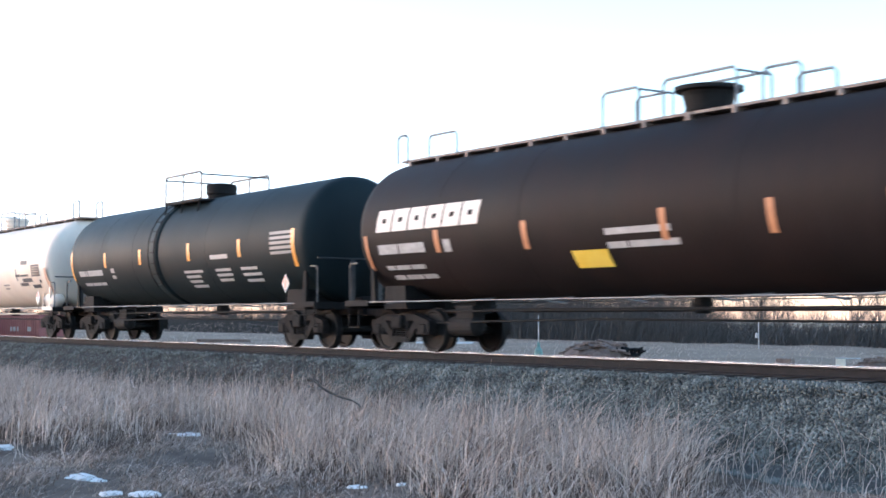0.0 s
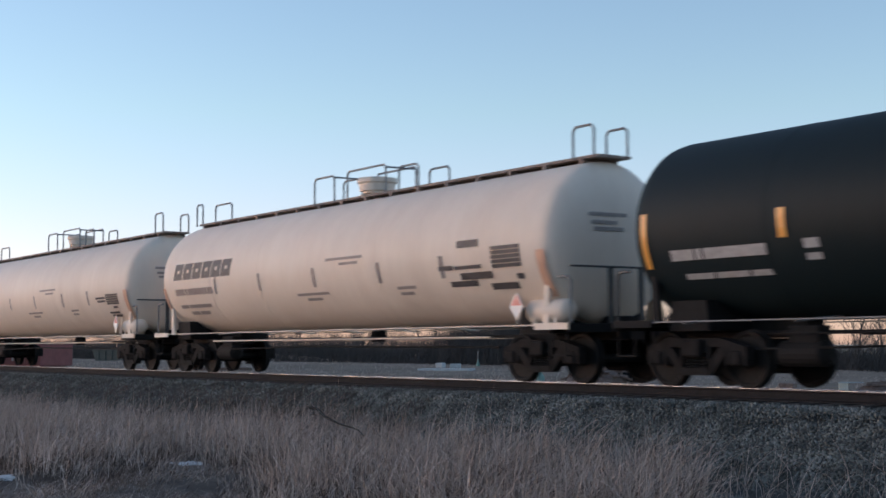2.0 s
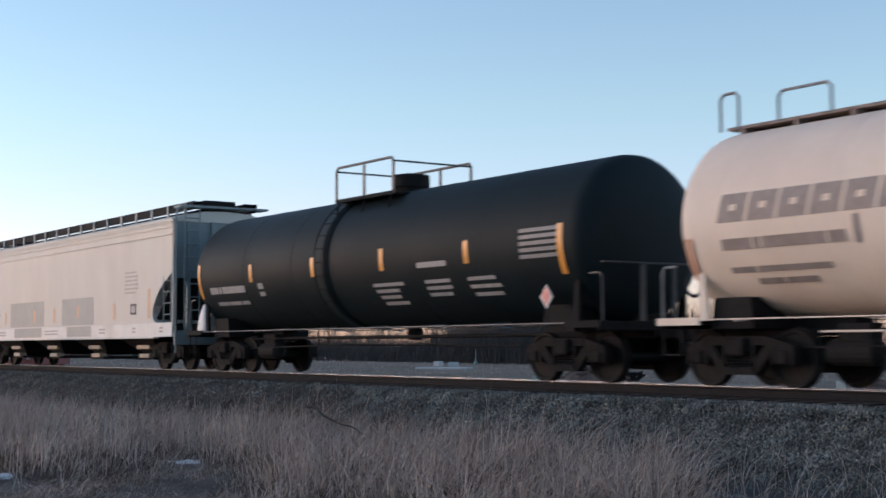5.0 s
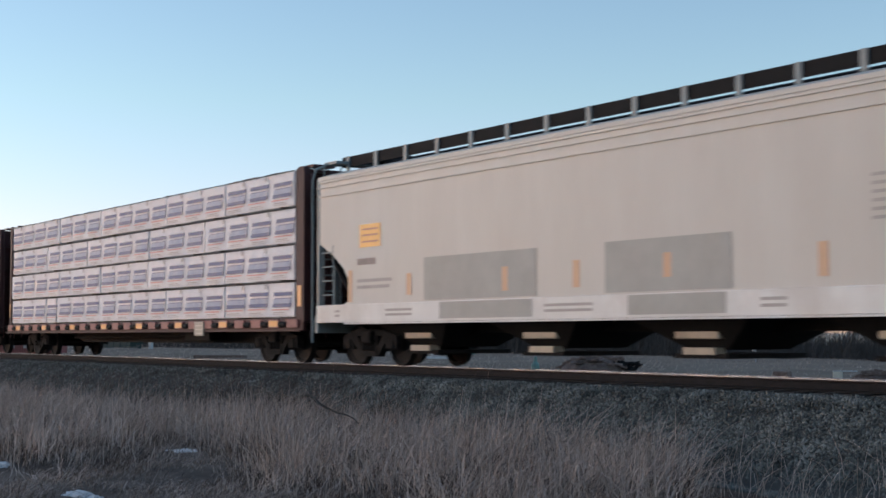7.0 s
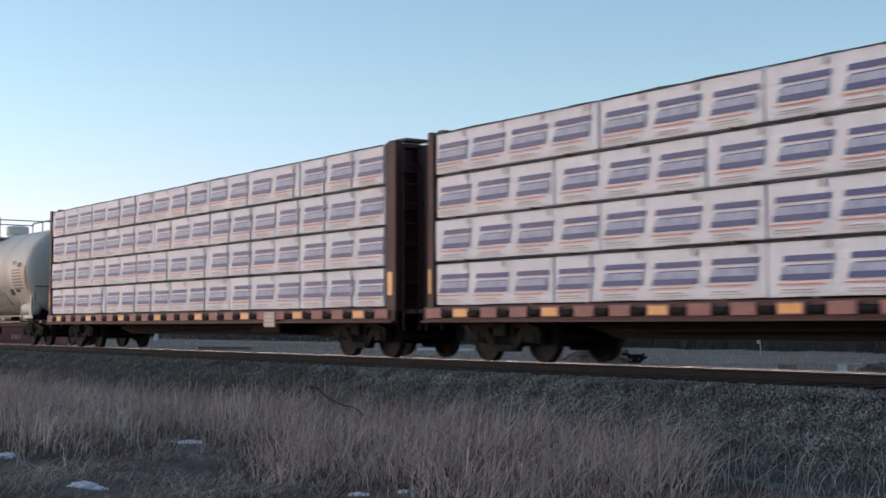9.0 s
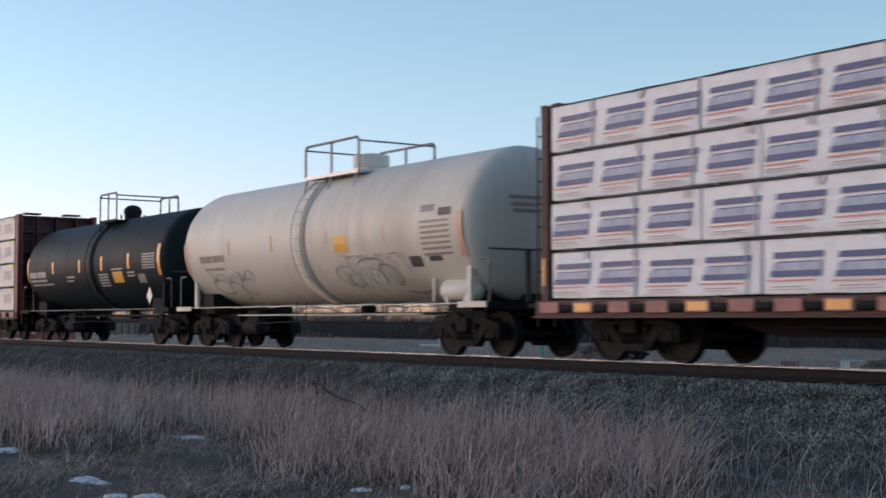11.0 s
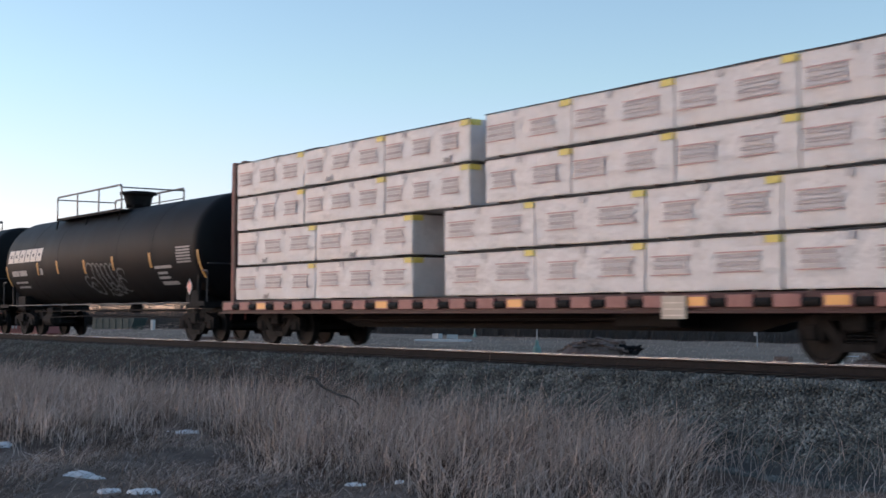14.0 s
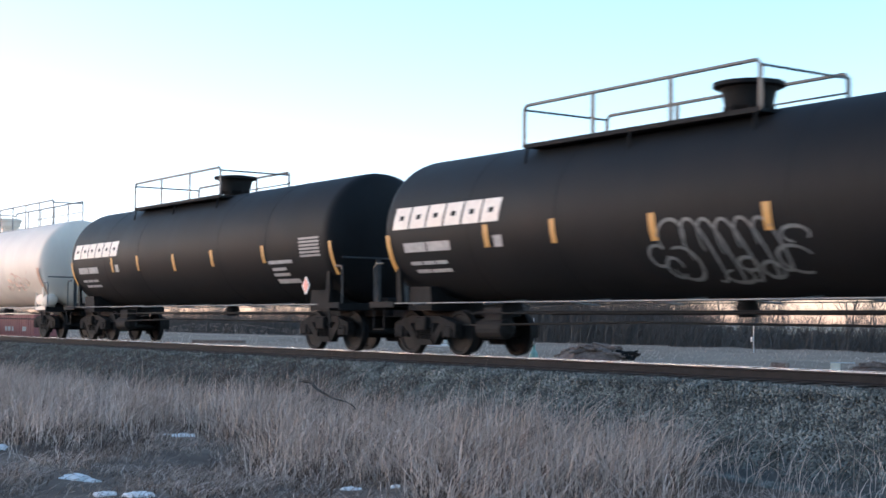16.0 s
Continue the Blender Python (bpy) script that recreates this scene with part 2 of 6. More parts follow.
# ---------------------------------------------------------------- mesh helpers
def to_object(name, bm, material, smooth=False):
    bmesh.ops.recalc_face_normals(bm, faces=bm.faces)
    me = bpy.data.meshes.new(name)
    bm.to_mesh(me)
    bm.free()
    me.materials.append(material)
    if smooth:
        me.polygons.foreach_set("use_smooth", [True] * len(me.polygons))
    return new(name, me)


def part(name, bm, material, parent, label="", smooth=False):
    ob = to_object(name, bm, material, smooth)
    ob.parent = parent
    if label:
        ob["label"] = label
    return ob


def share(name, ob, parent, m):
    """Another object on the mesh of ob, under parent, at m."""
    o = new(name, ob.data)
    o.parent = parent
    o.matrix_basis = m
    if "label" in ob:
        o["label"] = ob["label"]
    return o


def box(bm, x0, x1, y0, y1, z0, z1, bevel=0.0):
    v = bmesh.ops.create_cube(bm, size=1)["verts"]
    for q in v:
        q.co = Vector(((x0 + x1) / 2 + q.co.x * (x1 - x0), (y0 + y1) / 2 + q.co.y * (y1 - y0), (z0 + z1) / 2 + q.co.z * (z1 - z0)))
    if bevel:
        es = list({e for q in v for e in q.link_edges})
        bmesh.ops.bevel(bm, geom=es, offset=bevel, segments=1, affect="EDGES")
    return bm


def tube(bm, a, b, r, n=6, r2=None):
    a, b = Vector(a), Vector(b)
    d = b - a
    m = Matrix.Translation((a + b) / 2) @ d.to_track_quat("Z", "Y").to_matrix().to_4x4()
    bmesh.ops.create_cone(bm, cap_ends=True, segments=n, radius1=r, radius2=r if r2 is None else r2, depth=d.length, matrix=m)
    return bm


def pipe(bm, pts, r, n=6):
    for a, b in zip(pts[:-1], pts[1:]):
        tube(bm, a, b, r, n)
    return bm


def lathe(bm, profile, axis="X", n=48, origin=(0, 0, 0)):
    """profile: (along, radius) pairs turned round the axis."""
    o = Vector(origin)
    rings = []
    for u, r in profile:
        ring = []
        for k in range(n if r > 1e-6 else 1):
            c, s = r * math.cos(2 * math.pi * k / n), r * math.sin(2 * math.pi * k / n)
            p = {"X": (u, c, s), "Y": (c, u, s), "Z": (c, s, u)}[axis]
            ring.append(bm.verts.new(o + Vector(p)))
        rings.append(ring)
    for a, b in zip(rings[:-1], rings[1:]):
        for k in range(n):
            q = [a[k % len(a)], a[(k + 1) % len(a)], b[(k + 1) % len(b)], b[k % len(b)]]
            q = [v for i, v in enumerate(q) if v not in q[:i]]
            if len(q) > 2:
                bm.faces.new(q)
    return bm


def prism(bm, outline, y0, y1):
    """An outline in x and z drawn out from y0 to y1."""
    a = [bm.verts.new((x, y0, z)) for x, z in outline]
    b = [bm.verts.new((x, y1, z)) for x, z in outline]
    n = len(outline)
    bm.faces.new(a)
    bm.faces.new(b[::-1])
    for k in range(n):
        bm.faces.new((a[k], b[k], b[(k + 1) % n], a[(k + 1) % n]))
    return bm


def wrap_patch(bm, x0, x1, z0, z1, r, zc, off=0.006, shear=0.0):
    """A thin sheet on the near flank of a lying cylinder, between two heights above the rail."""
    n = max(1, int(abs(z1 - z0) / 0.12))
    rows = []
    for k in range(n + 1):
        z = z0 + (z1 - z0) * k / n
        h = max(-0.999, min(0.999, (z - zc) / r))
        y, zz = -math.sqrt(1 - h * h) * (r + off), zc + h * (r + off)
        s = shear * k / n
        rows.append((bm.verts.new((x0 + s, y, zz)), bm.verts.new((x1 + s, y, zz))))
    for a, b in zip(rows[:-1], rows[1:]):
        bm.faces.new((a[0], a[1], b[1], b[0]))
    return bm


# ---------------------------------------------------------------- track and ground
TRACK_Y = 17.12
RAIL_OFF = 0.755
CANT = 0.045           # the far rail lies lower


def ground_z(x, y):
    """Height of the ground: a verge rising to the viewer, a shallow ditch, the bed of the track, a flat yard behind it."""
    x, y = np.asarray(x, float), np.asarray(y, float)
    near = np.interp(y, [-20, 0, 7, 11, 13.0, 13.6], [-0.9, -0.92, -1.08, -1.2, -1.28, -1.28])
    bed = np.interp(y, [13.3, 15.0, 15.2, 19.1, 20.6, 24, 60, 104, 130], [-1.28, -0.27, -0.22, -0.22, -0.72, -0.62, -0.85, -1.05, -4.0])
    z = np.where(y < 13.3, near, bed)
    wob = 0.05 * np.sin(x * 0.83 + 1.3) * np.sin(y * 0.61) + 0.03 * np.sin(x * 2.1 + y * 1.7)
    calm = np.interp(y, [12.5, 13.5, 20.5, 24], [1, 0, 0, 1])
    mound = 1.1 * np.exp(-((x + 95) / 15) ** 2 - ((y - 46) / 5) ** 2)
    return z + wob * calm + mound


def make_ground():
    xs = np.unique(np.concatenate([np.linspace(-2600, -70, 60), np.arange(-70, 12, 0.5), np.linspace(12, 2600, 40)]))
    ys = np.unique(np.concatenate([np.linspace(-300, -4, 18), np.arange(-4, 26, 0.4), np.linspace(26, 80, 40), np.linspace(80, 2500, 30)]))
    gx, gy = np.meshgrid(xs, ys)
    gz = ground_z(gx, gy)
    nx, ny = len(xs), len(ys)
    co = np.stack([gx, gy, gz], -1).reshape(-1, 3)
    i = (np.arange(ny - 1)[:, None] * nx + np.arange(nx - 1)[None]).reshape(-1)
    faces = np.stack([i, i + 1, i + nx + 1, i + nx], -1)
    me = bpy.data.meshes.new("ground")
    me.from_pydata(co.tolist(), [], faces.tolist())
    for m in (SOIL, BALLAST, FIELD):
        me.materials.append(m)
    cy = co[faces].mean(1)[:, 1]
    me.polygons.foreach_set("material_index", np.where(cy < 13.3, 0, np.where(cy < 20.7, 1, 2)).astype(np.int32))
    me.polygons.foreach_set("use_smooth", [True] * len(me.polygons))
    return tagged(new("ground", me), "brown winter soil, grey stone track bed and flat yard behind", "ground", kind="structure")


make_ground()


def make_water():
    """A wide still lake, assumed and added behind the strip of trees to mirror the sky."""
    me = bpy.data.meshes.new("water")
    xs, ys = np.linspace(-2600, 2600, 27), np.linspace(104, 2495, 16)
    gx, gy = np.meshgrid(xs, ys)
    co = np.stack([gx, gy, np.full_like(gx, -1.45)], -1).reshape(-1, 3)
    i = (np.arange(15)[:, None] * 27 + np.arange(26)[None]).reshape(-1)
    me.from_pydata(co.tolist(), [], np.stack([i, i + 1, i + 28, i + 27], -1).tolist())
    me.materials.append(LAKE)
    return tagged(new("water", me), "assumed pale still water behind the leafless trees", "water", kind="structure")


make_water()


def make_track():
    track = tagged(new("railway_track"), "single railway track with rusty rails and polished heads", "railway track", kind="structure")
    track.location = (0, TRACK_Y, 0)
    web = [(-0.075, -0.18), (0.075, -0.18), (0.075, -0.165), (0.012, -0.145), (0.012, -0.045), (0.035, -0.035), (0.035, -0.004),
           (-0.035, -0.004), (-0.035, -0.035), (-0.012, -0.045), (-0.012, -0.145), (-0.075, -0.165)]
    for s in (-1, 1):
        bm = bmesh.new()
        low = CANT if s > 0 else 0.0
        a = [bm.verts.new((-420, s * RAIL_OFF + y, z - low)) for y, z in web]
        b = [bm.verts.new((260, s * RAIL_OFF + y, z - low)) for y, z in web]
        bm.faces.new(a), bm.faces.new(b[::-1])
        for k in range(len(web)):
            bm.faces.new((a[k], b[k], b[(k + 1) % len(web)], a[(k + 1) % len(web)]))
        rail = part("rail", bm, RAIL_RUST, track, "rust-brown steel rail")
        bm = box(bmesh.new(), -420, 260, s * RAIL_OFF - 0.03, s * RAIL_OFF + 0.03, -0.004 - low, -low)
        part("rail_head", bm, RAIL_TOP, rail, "polished running surface")
    first = None
    for k in range(150):
        x = -72 + k * 0.53 + random.uniform(-0.02, 0.02)
        m = pose(x, random.uniform(-0.05, 0.05), 0, 0, 0, random.uniform(-0.8, 0.8))
        if first is None:
            bm = box(bmesh.new(), -0.115, 0.115, -1.3, 1.3, -0.36, -0.182, 0.012)
            first = part("tie", bm, TIE_WOOD, track)
            first.matrix_basis = m
        else:
            share("tie", first, track, m)
    return track


make_track()


# ---------------------------------------------------------------- the train: running gear
CARS = []            # (thing, place along the train)
WHEELSETS = []
WHEEL_R = 0.457
_shared = {}


def wheelset_mesh():
    if "wheelset" not in _shared:
        bm = bmesh.new()
        for s in (-1, 1):
            prof = [(-0.07, 0.0), (-0.07, 0.11), (-0.03, 0.14), (-0.03, 0.37), (-0.06, 0.40), (-0.065, 0.455), (0.055, 0.461), (0.065, 0.485),
                    (0.08, 0.485), (0.085, 0.40), (0.03, 0.37), (0.02, 0.14), (0.09, 0.11), (0.09, 0.0)]
            lathe(bm, [(s * RAIL_OFF - s * u, r) for u, r in prof] if s > 0 else [(s * RAIL_OFF + u, r) for u, r in prof], "Y", 32)
        lathe(bm, [(-1.08, 0), (-1.08, 0.085), (-0.7, 0.085), (-0.3, 0.078), (0.3, 0.078), (0.7, 0.085), (1.08, 0.085), (1.08, 0)], "Y", 14)
        for s in (-1, 1):
            for k in range(3):
                a = k * 2.094
                tube(bm, (0.045 * math.cos(a), s * 1.075, 0.045 * math.sin(a)), (0.045 * math.cos(a), s * 1.105, 0.045 * math.sin(a)), 0.015, 6)
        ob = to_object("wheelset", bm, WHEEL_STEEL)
        _shared["wheelset"] = ob.data
        bpy.data.objects.remove(ob)
    return _shared["wheelset"]


def sideframe_mesh():
    if "sideframe" not in _shared:
        bm = bmesh.new()
        y0, y1 = -0.085, 0.085
        prism(bm, [(-1.12, 0.50), (-1.10, 0.66), (-0.55, 0.80), (0.55, 0.80), (1.10, 0.66), (1.12, 0.50), (0.80, 0.56), (0.5, 0.66), (-0.5, 0.66), (-0.80, 0.56)], y0, y1)
        for s in (-1, 1):
            prism(bm, [(s * 0.72, 0.60), (s * 0.55, 0.665), (s * 0.22, 0.30), (s * 0.36, 0.20)], y0, y1)
            prism(bm, [(s * 0.66, 0.56), (s * 0.76, 0.60), (s * 0.72, 0.36), (s * 0.66, 0.36)], y0, y1)
            prism(bm, [(s * 1.03, 0.52), (s * 1.12, 0.52), (s * 1.10, 0.36), (s * 1.04, 0.36)], y0, y1)
            box(bm, s * 0.885 - 0.12, s * 0.885 + 0.12, -0.12, 0.10, 0.36, 0.60, 0.03)
            box(bm, s * 0.30 - 0.03, s * 0.30 + 0.03, y0, y1, 0.30, 0.68)
        prism(bm, [(-0.36, 0.20), (0.36, 0.20), (0.30, 0.32), (-0.30, 0.32)], y0 - 0.02, y1 + 0.02)
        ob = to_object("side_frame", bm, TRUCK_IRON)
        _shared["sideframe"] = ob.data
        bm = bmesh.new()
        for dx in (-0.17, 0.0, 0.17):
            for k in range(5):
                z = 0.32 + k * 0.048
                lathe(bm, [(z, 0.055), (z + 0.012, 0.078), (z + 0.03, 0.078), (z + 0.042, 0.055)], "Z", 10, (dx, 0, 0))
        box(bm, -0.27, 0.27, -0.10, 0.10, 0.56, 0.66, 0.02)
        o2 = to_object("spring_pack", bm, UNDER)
        _shared["springs"] = o2.data
        bpy.data.objects.remove(ob), bpy.data.objects.remove(o2)
    return _shared["sideframe"]


def add_truck(car, x, base=1.77):
    """A two-axle truck under the car: bolster, two side frames with springs, two turning wheelsets, brake beam."""
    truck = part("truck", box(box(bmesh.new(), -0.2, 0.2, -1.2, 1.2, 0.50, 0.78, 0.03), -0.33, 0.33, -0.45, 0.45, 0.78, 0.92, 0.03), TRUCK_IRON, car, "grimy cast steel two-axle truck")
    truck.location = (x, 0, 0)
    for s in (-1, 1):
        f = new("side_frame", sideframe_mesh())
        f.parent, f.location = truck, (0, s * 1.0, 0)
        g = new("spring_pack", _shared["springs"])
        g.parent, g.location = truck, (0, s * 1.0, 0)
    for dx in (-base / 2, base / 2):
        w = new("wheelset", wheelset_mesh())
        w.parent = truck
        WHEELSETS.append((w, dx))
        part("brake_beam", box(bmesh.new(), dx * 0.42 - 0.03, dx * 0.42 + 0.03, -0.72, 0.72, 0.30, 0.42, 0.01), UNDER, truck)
    return truck


def add_coupler(car, x, s):
    bm = bmesh.new()
    box(bm, min(x, x + s * 0.55), max(x, x + s * 0.55), -0.09, 0.09, 0.78, 0.96, 0.02)
    box(bm, min(x + s * 0.45, x + s * 0.78), max(x + s * 0.45, x + s * 0.78), -0.16, 0.16, 0.72, 1.02, 0.05)
    part("coupler", bm, TRUCK_IRON, car, "rusty knuckle coupler")
    pts = [(x + s * (0.1 + 0.08 * k), 0.25, 0.80 - 0.36 * math.sin(math.pi * k / 8)) for k in range(9)]
    part("brake_hose", pipe(bmesh.new(), pts, 0.025, 6), UNDER, car, "black rubber brake hose")


def start_car(name, x, label, category):
    car = tagged(new(name), label, category, "cars of the freight train")
    car.matrix_basis = pose(x, TRACK_Y, 0)
    CARS.append((car, x))
    return car


def blocks(bm, x, z, widths, h, r, zc, gap=0.05, off=0.006, shear=0.0):
    for w in widths:
        wrap_patch(bm, x, x + w, z, z + h, r, zc, off, shear)
        x += w + gap
    return bm


def ladder(bm, x, y0, z0, y1, z1, w=0.42, step=0.32, r=0.018):
    n = int(math.hypot(y1 - y0, z1 - z0) / step)
    for s in (-w / 2, w / 2):
        tube(bm, (x + s, y0, z0), (x + s, y1, z1), r)
    for k in range(n + 1):
        f = (k + 0.5) / (n + 1)
        y, z = y0 + (y1 - y0) * f, z0 + (z1 - z0) * f
        tube(bm, (x - w / 2, y, z), (x + w / 2, y, z), r * 0.8)
    return bm


def logo(bm, x, z, length, h, r, zc, off=0.007):
    """Six equal leaning blocks in a row, each with one slot, standing for a painted mark."""
    w = length / 6
    lean = 0.09
    for k in range(6):
        a, b, t = x + k * w, x + (k + 1) * w - 0.06, 0.20
        for p, q, f0, f1 in ((a, a + t, 0, 1), (b - t, b, 0, 1), (a + t, b - t, 0.62, 1), (a + t, b - t, 0, 0.40)):
            wrap_patch(bm, p + lean * f0, q + lean * f0, z + h * f0, z + h * f1, r, zc, off, lean * (f1 - f0))
    return bm


HOOPS = (-2.28, -1.30, -0.68, 1.04, 1.6, 2.4)      # hoops along the top walk, from the manway


def tank_car(x, label, paint, half, r, zc, trucks, style, bars=(), bar_mat=None, seed=0):
    """A tank car round x; style holds what sets one apart."""
    rng = random.Random(seed)
    car = start_car("tank_car", x, label, "tank car")
    rail_mat = style.get("rail_mat", RAIL_PAINT_BLACK)
    sill_mat = style.get("sill_mat", UNDER)
    head = 0.56
    prof = []
    for k in range(9):
        a = math.pi / 2 * k / 8
        prof.append((-half + head - head * math.cos(a) ** 0.78, r * math.sin(a) ** 0.78))
    body = half - head
    ribs = style.get("rings", [])
    for c, w, up in sorted(ribs):
        prof += [(c - w / 2 - 0.004, r), (c - w / 2, r + up), (c + w / 2, r + up), (c + w / 2 + 0.004, r)]
    for k in range(9):
        a = math.pi / 2 * (8 - k) / 8
        prof.append((half - head + head * math.cos(a) ** 0.78, r * math.sin(a) ** 0.78))
    tank = part("tank", lathe(bmesh.new(), prof, "X", 72, (0, 0, zc)), paint, car, smooth=True)
    tank.data.polygons.foreach_set("use_smooth", [True] * len(tank.data.polygons))
    # weld bands of the shell
    for c in style.get("welds", (-body * 0.66, -body * 0.33, body * 0.33, body * 0.66)):
        part("weld_band", lathe(bmesh.new(), [(c - 0.012, r - 0.002), (c - 0.008, r + 0.005), (c + 0.008, r + 0.005), (c + 0.012, r - 0.002)], "X", 72, (0, 0, zc)), paint, tank, smooth=True)
    bottom = zc - r
    # stub sills, saddles, end platforms
    for s in (-1, 1):
        xs = s * trucks
        end = s * (half + 0.25)
        bm = box(bmesh.new(), min(xs - s * 1.6, end), max(xs - s * 1.6, end), -0.22, 0.22, 0.80, bottom + 0.16, 0.02)
        part("stub_sill", bm, UNDER, car)
        # saddle in black on every car: the shade under the tank as colour
        bm = bmesh.new()
        prism(bm, [(xs - 0.45, 0.92), (xs + 0.45, 0.92), (xs + 0.38, bottom + 0.34), (xs - 0.38, bottom + 0.34)], -1.2, 1.2)
        part("saddle", bm, UNDER, car)
        # platform coloured black as well, for the shade between the cars
        bm = box(bmesh.new(), min(end - s * 0.75, end), max(end - s * 0.75, end), -1.45, 1.45, 1.00, 1.07, 0.008)
        box(bm, end - 0.04 if s > 0 else end, end if s > 0 else end + 0.04, -1.5, 1.5, 0.93, 1.09, 0.008)
        plat = part("end_platform", bm, UNDER, car, "steel end platform over the coupler")
        for y in (-1.53, 1.50):
            part("platform_edge", box(bmesh.new(), min(end - s * 0.95, end), max(end - s * 0.95, end), y, y + 0.03, 0.98, 1.10), sill_mat, plat)
        for y in (-1.42, 1.42):
            bm = pipe(bmesh.new(), [(end - s * 0.04, y, 1.05), (end - s * 0.04, y, 1.85), (end - s * 0.10, y, 1.93), (end - s * 0.36, y, 1.93)], 0.024)
            part("handrail", bm, rail_mat if style.get("light_saddle") else RAIL_PAINT_BLACK, plat)
        if s > 0:
            part("end_rail", pipe(bmesh.new(), [(end - 0.04, -1.42, 2.12), (end - 0.04, 1.42, 2.12)], 0.02), RAIL_PAINT_BLACK, plat)
            for y in (-0.45, 0.30):
                part("rail_post", box(bmesh.new(), end - 0.08, end - 0.03, y - 0.05, y + 0.05, 1.05, 2.12), RAIL_PAINT_BLACK, plat)
            part("brake_wheel", lathe(bmesh.new(), [(0, 0.20), (0.02, 0.24), (0.04, 0.20), (0.02, 0.17), (0, 0.20)], "X", 20, (end - 0.02, 0.75, 1.75)), RAIL_PAINT_BLACK, plat)
        bm = bmesh.new()
        box(bm, end - s * 0.30 - 0.2, end - s * 0.30 + 0.2, -1.48, -1.38, 0.50, 0.525)
        for dx in (-0.2, 0.2):
            box(bm, end - s * 0.30 + dx - 0.012, end - s * 0.30 + dx + 0.012, -1.48, -1.46, 0.50, 1.0)
        part("step", bm, UNDER, plat)
        # upright bracket between platform and shell
        xb = s * (half - 0.62)
        for y in (-1.33, 1.25):
            bm = prism(bmesh.new(), [(xb - 0.09, 1.05), (xb + 0.09, 1.05), (xb + s * 0.05 + 0.06, bottom + 0.78), (xb + s * 0.05 - 0.06, bottom + 0.78)], y, y + 0.08)
            part("saddle_bracket", bm, sill_mat if style.get("light_saddle") else UNDER, car)
        add_truck(car, xs)
        add_coupler(car, end, s)
    # running rail along the flanks
    for s in (-1, 1):
        bm = box(bmesh.new(), -half + 0.3, half - 0.3, s * 1.47 - 0.03, s * 1.47 + 0.03, 1.056, 1.076)
        side = part("side_rail", bm, style.get("side_mat", DULL_STEEL), car, "thin steel side rail")
        n = 7
        for k in range(n):
            xk = -half + 1.4 + (2 * half - 2.8) * k / (n - 1)
            part("rail_bracket", tube(bmesh.new(), (xk, s * 1.47, 1.04), (xk, s * 0.42, bottom + 0.05), 0.02), style.get("side_mat", DULL_STEEL), side)
        part("lower_rail", pipe(bmesh.new(), [(-trucks + 1.6, s * 1.05, 0.86), (trucks - 1.6, s * 1.05, 0.86)], 0.018), style.get("side_mat", UNDER), side)
    # brake pipe and gear below
    bm = bmesh.new()
    pipe(bm, [(-trucks + 1, -0.5, 0.88), (trucks - 1, -0.5, 0.88)], 0.03)
    pipe(bm, [(-trucks + 1, -0.9, 0.62), (-1.2, -0.9, 0.70), (trucks - 1.5, -0.9, 0.66)], 0.02)
    part("brake_pipe", bm, UNDER, car)
    bm = lathe(bmesh.new(), [(-0.22, 0), (-0.22, 0.16), (-0.05, 0.2), (0.1, 0.13), (0.2, 0.13), (0.2, 0)], "Z", 16, (style.get("valve_x", 0.5), 0, bottom - 0.05))
    part("bottom_valve", bm, UNDER, car)
    bx = -trucks + 2.05
    part("brake_cylinder", box(lathe(bmesh.new(), [(bx - 0.45, 0), (bx - 0.45, 0.2), (bx + 0.35, 0.2), (bx + 0.45, 0.1), (bx + 0.45, 0)], "X", 16, (0, -0.75, 0.55)), bx - 0.3, bx + 0.3, -0.85, -0.55, 0.55, 0.98, 0.02), UNDER, car)
    # manway dome
    dx = style.get("dome_x", 0.0)
    top = zc + r
    kind = style.get("dome", "drum")
    if kind == "drum":
        prof = [(top - 0.12, 0.40), (top + 0.08, 0.40), (top + 0.10, 0.44), (top + 0.34, 0.44), (top + 0.38, 0.42), (top + 0.42, 0.2), (top + 0.42, 0)]
    elif kind == "cup":
        prof = [(top - 0.12, 0.29), (top + 0.10, 0.30), (top + 0.14, 0.36), (top + 0.18, 0.36), (top + 0.20, 0.42), (top + 0.36, 0.44), (top + 0.40, 0.48), (top + 0.48, 0.48), (top + 0.51, 0.45), (top + 0.53, 0.2), (top + 0.53, 0)]
    elif kind == "hat":
        prof = [(top - 0.12, 0.33), (top + 0.04, 0.34), (top + 0.12, 0.40), (top + 0.36, 0.45), (top + 0.44, 0.48), (top + 0.46, 0.60), (top + 0.53, 0.60), (top + 0.56, 0.4), (top + 0.57, 0)]
    else:
        prof = [(top - 0.12, 0.26), (top + 0.16, 0.27), (top + 0.20, 0.30), (top + 0.34, 0.28), (top + 0.44, 0.17), (top + 0.48, 0)]
    dome = part("manway", lathe(bmesh.new(), prof, "Z", 28, (dx, 0, 0)), style.get("dome_mat", paint), car, smooth=False)
    for k in range(8):
        a = k * math.pi / 4
        rr = 0.40
        part("lid_bolt", tube(bmesh.new(), (dx + rr * math.cos(a), rr * math.sin(a), top + 0.02), (dx + rr * math.cos(a), rr * math.sin(a), top + 0.14), 0.03), style.get("dome_mat", paint), dome)
    # platform with railing round the dome
    ptype = style.get("platform", "short")
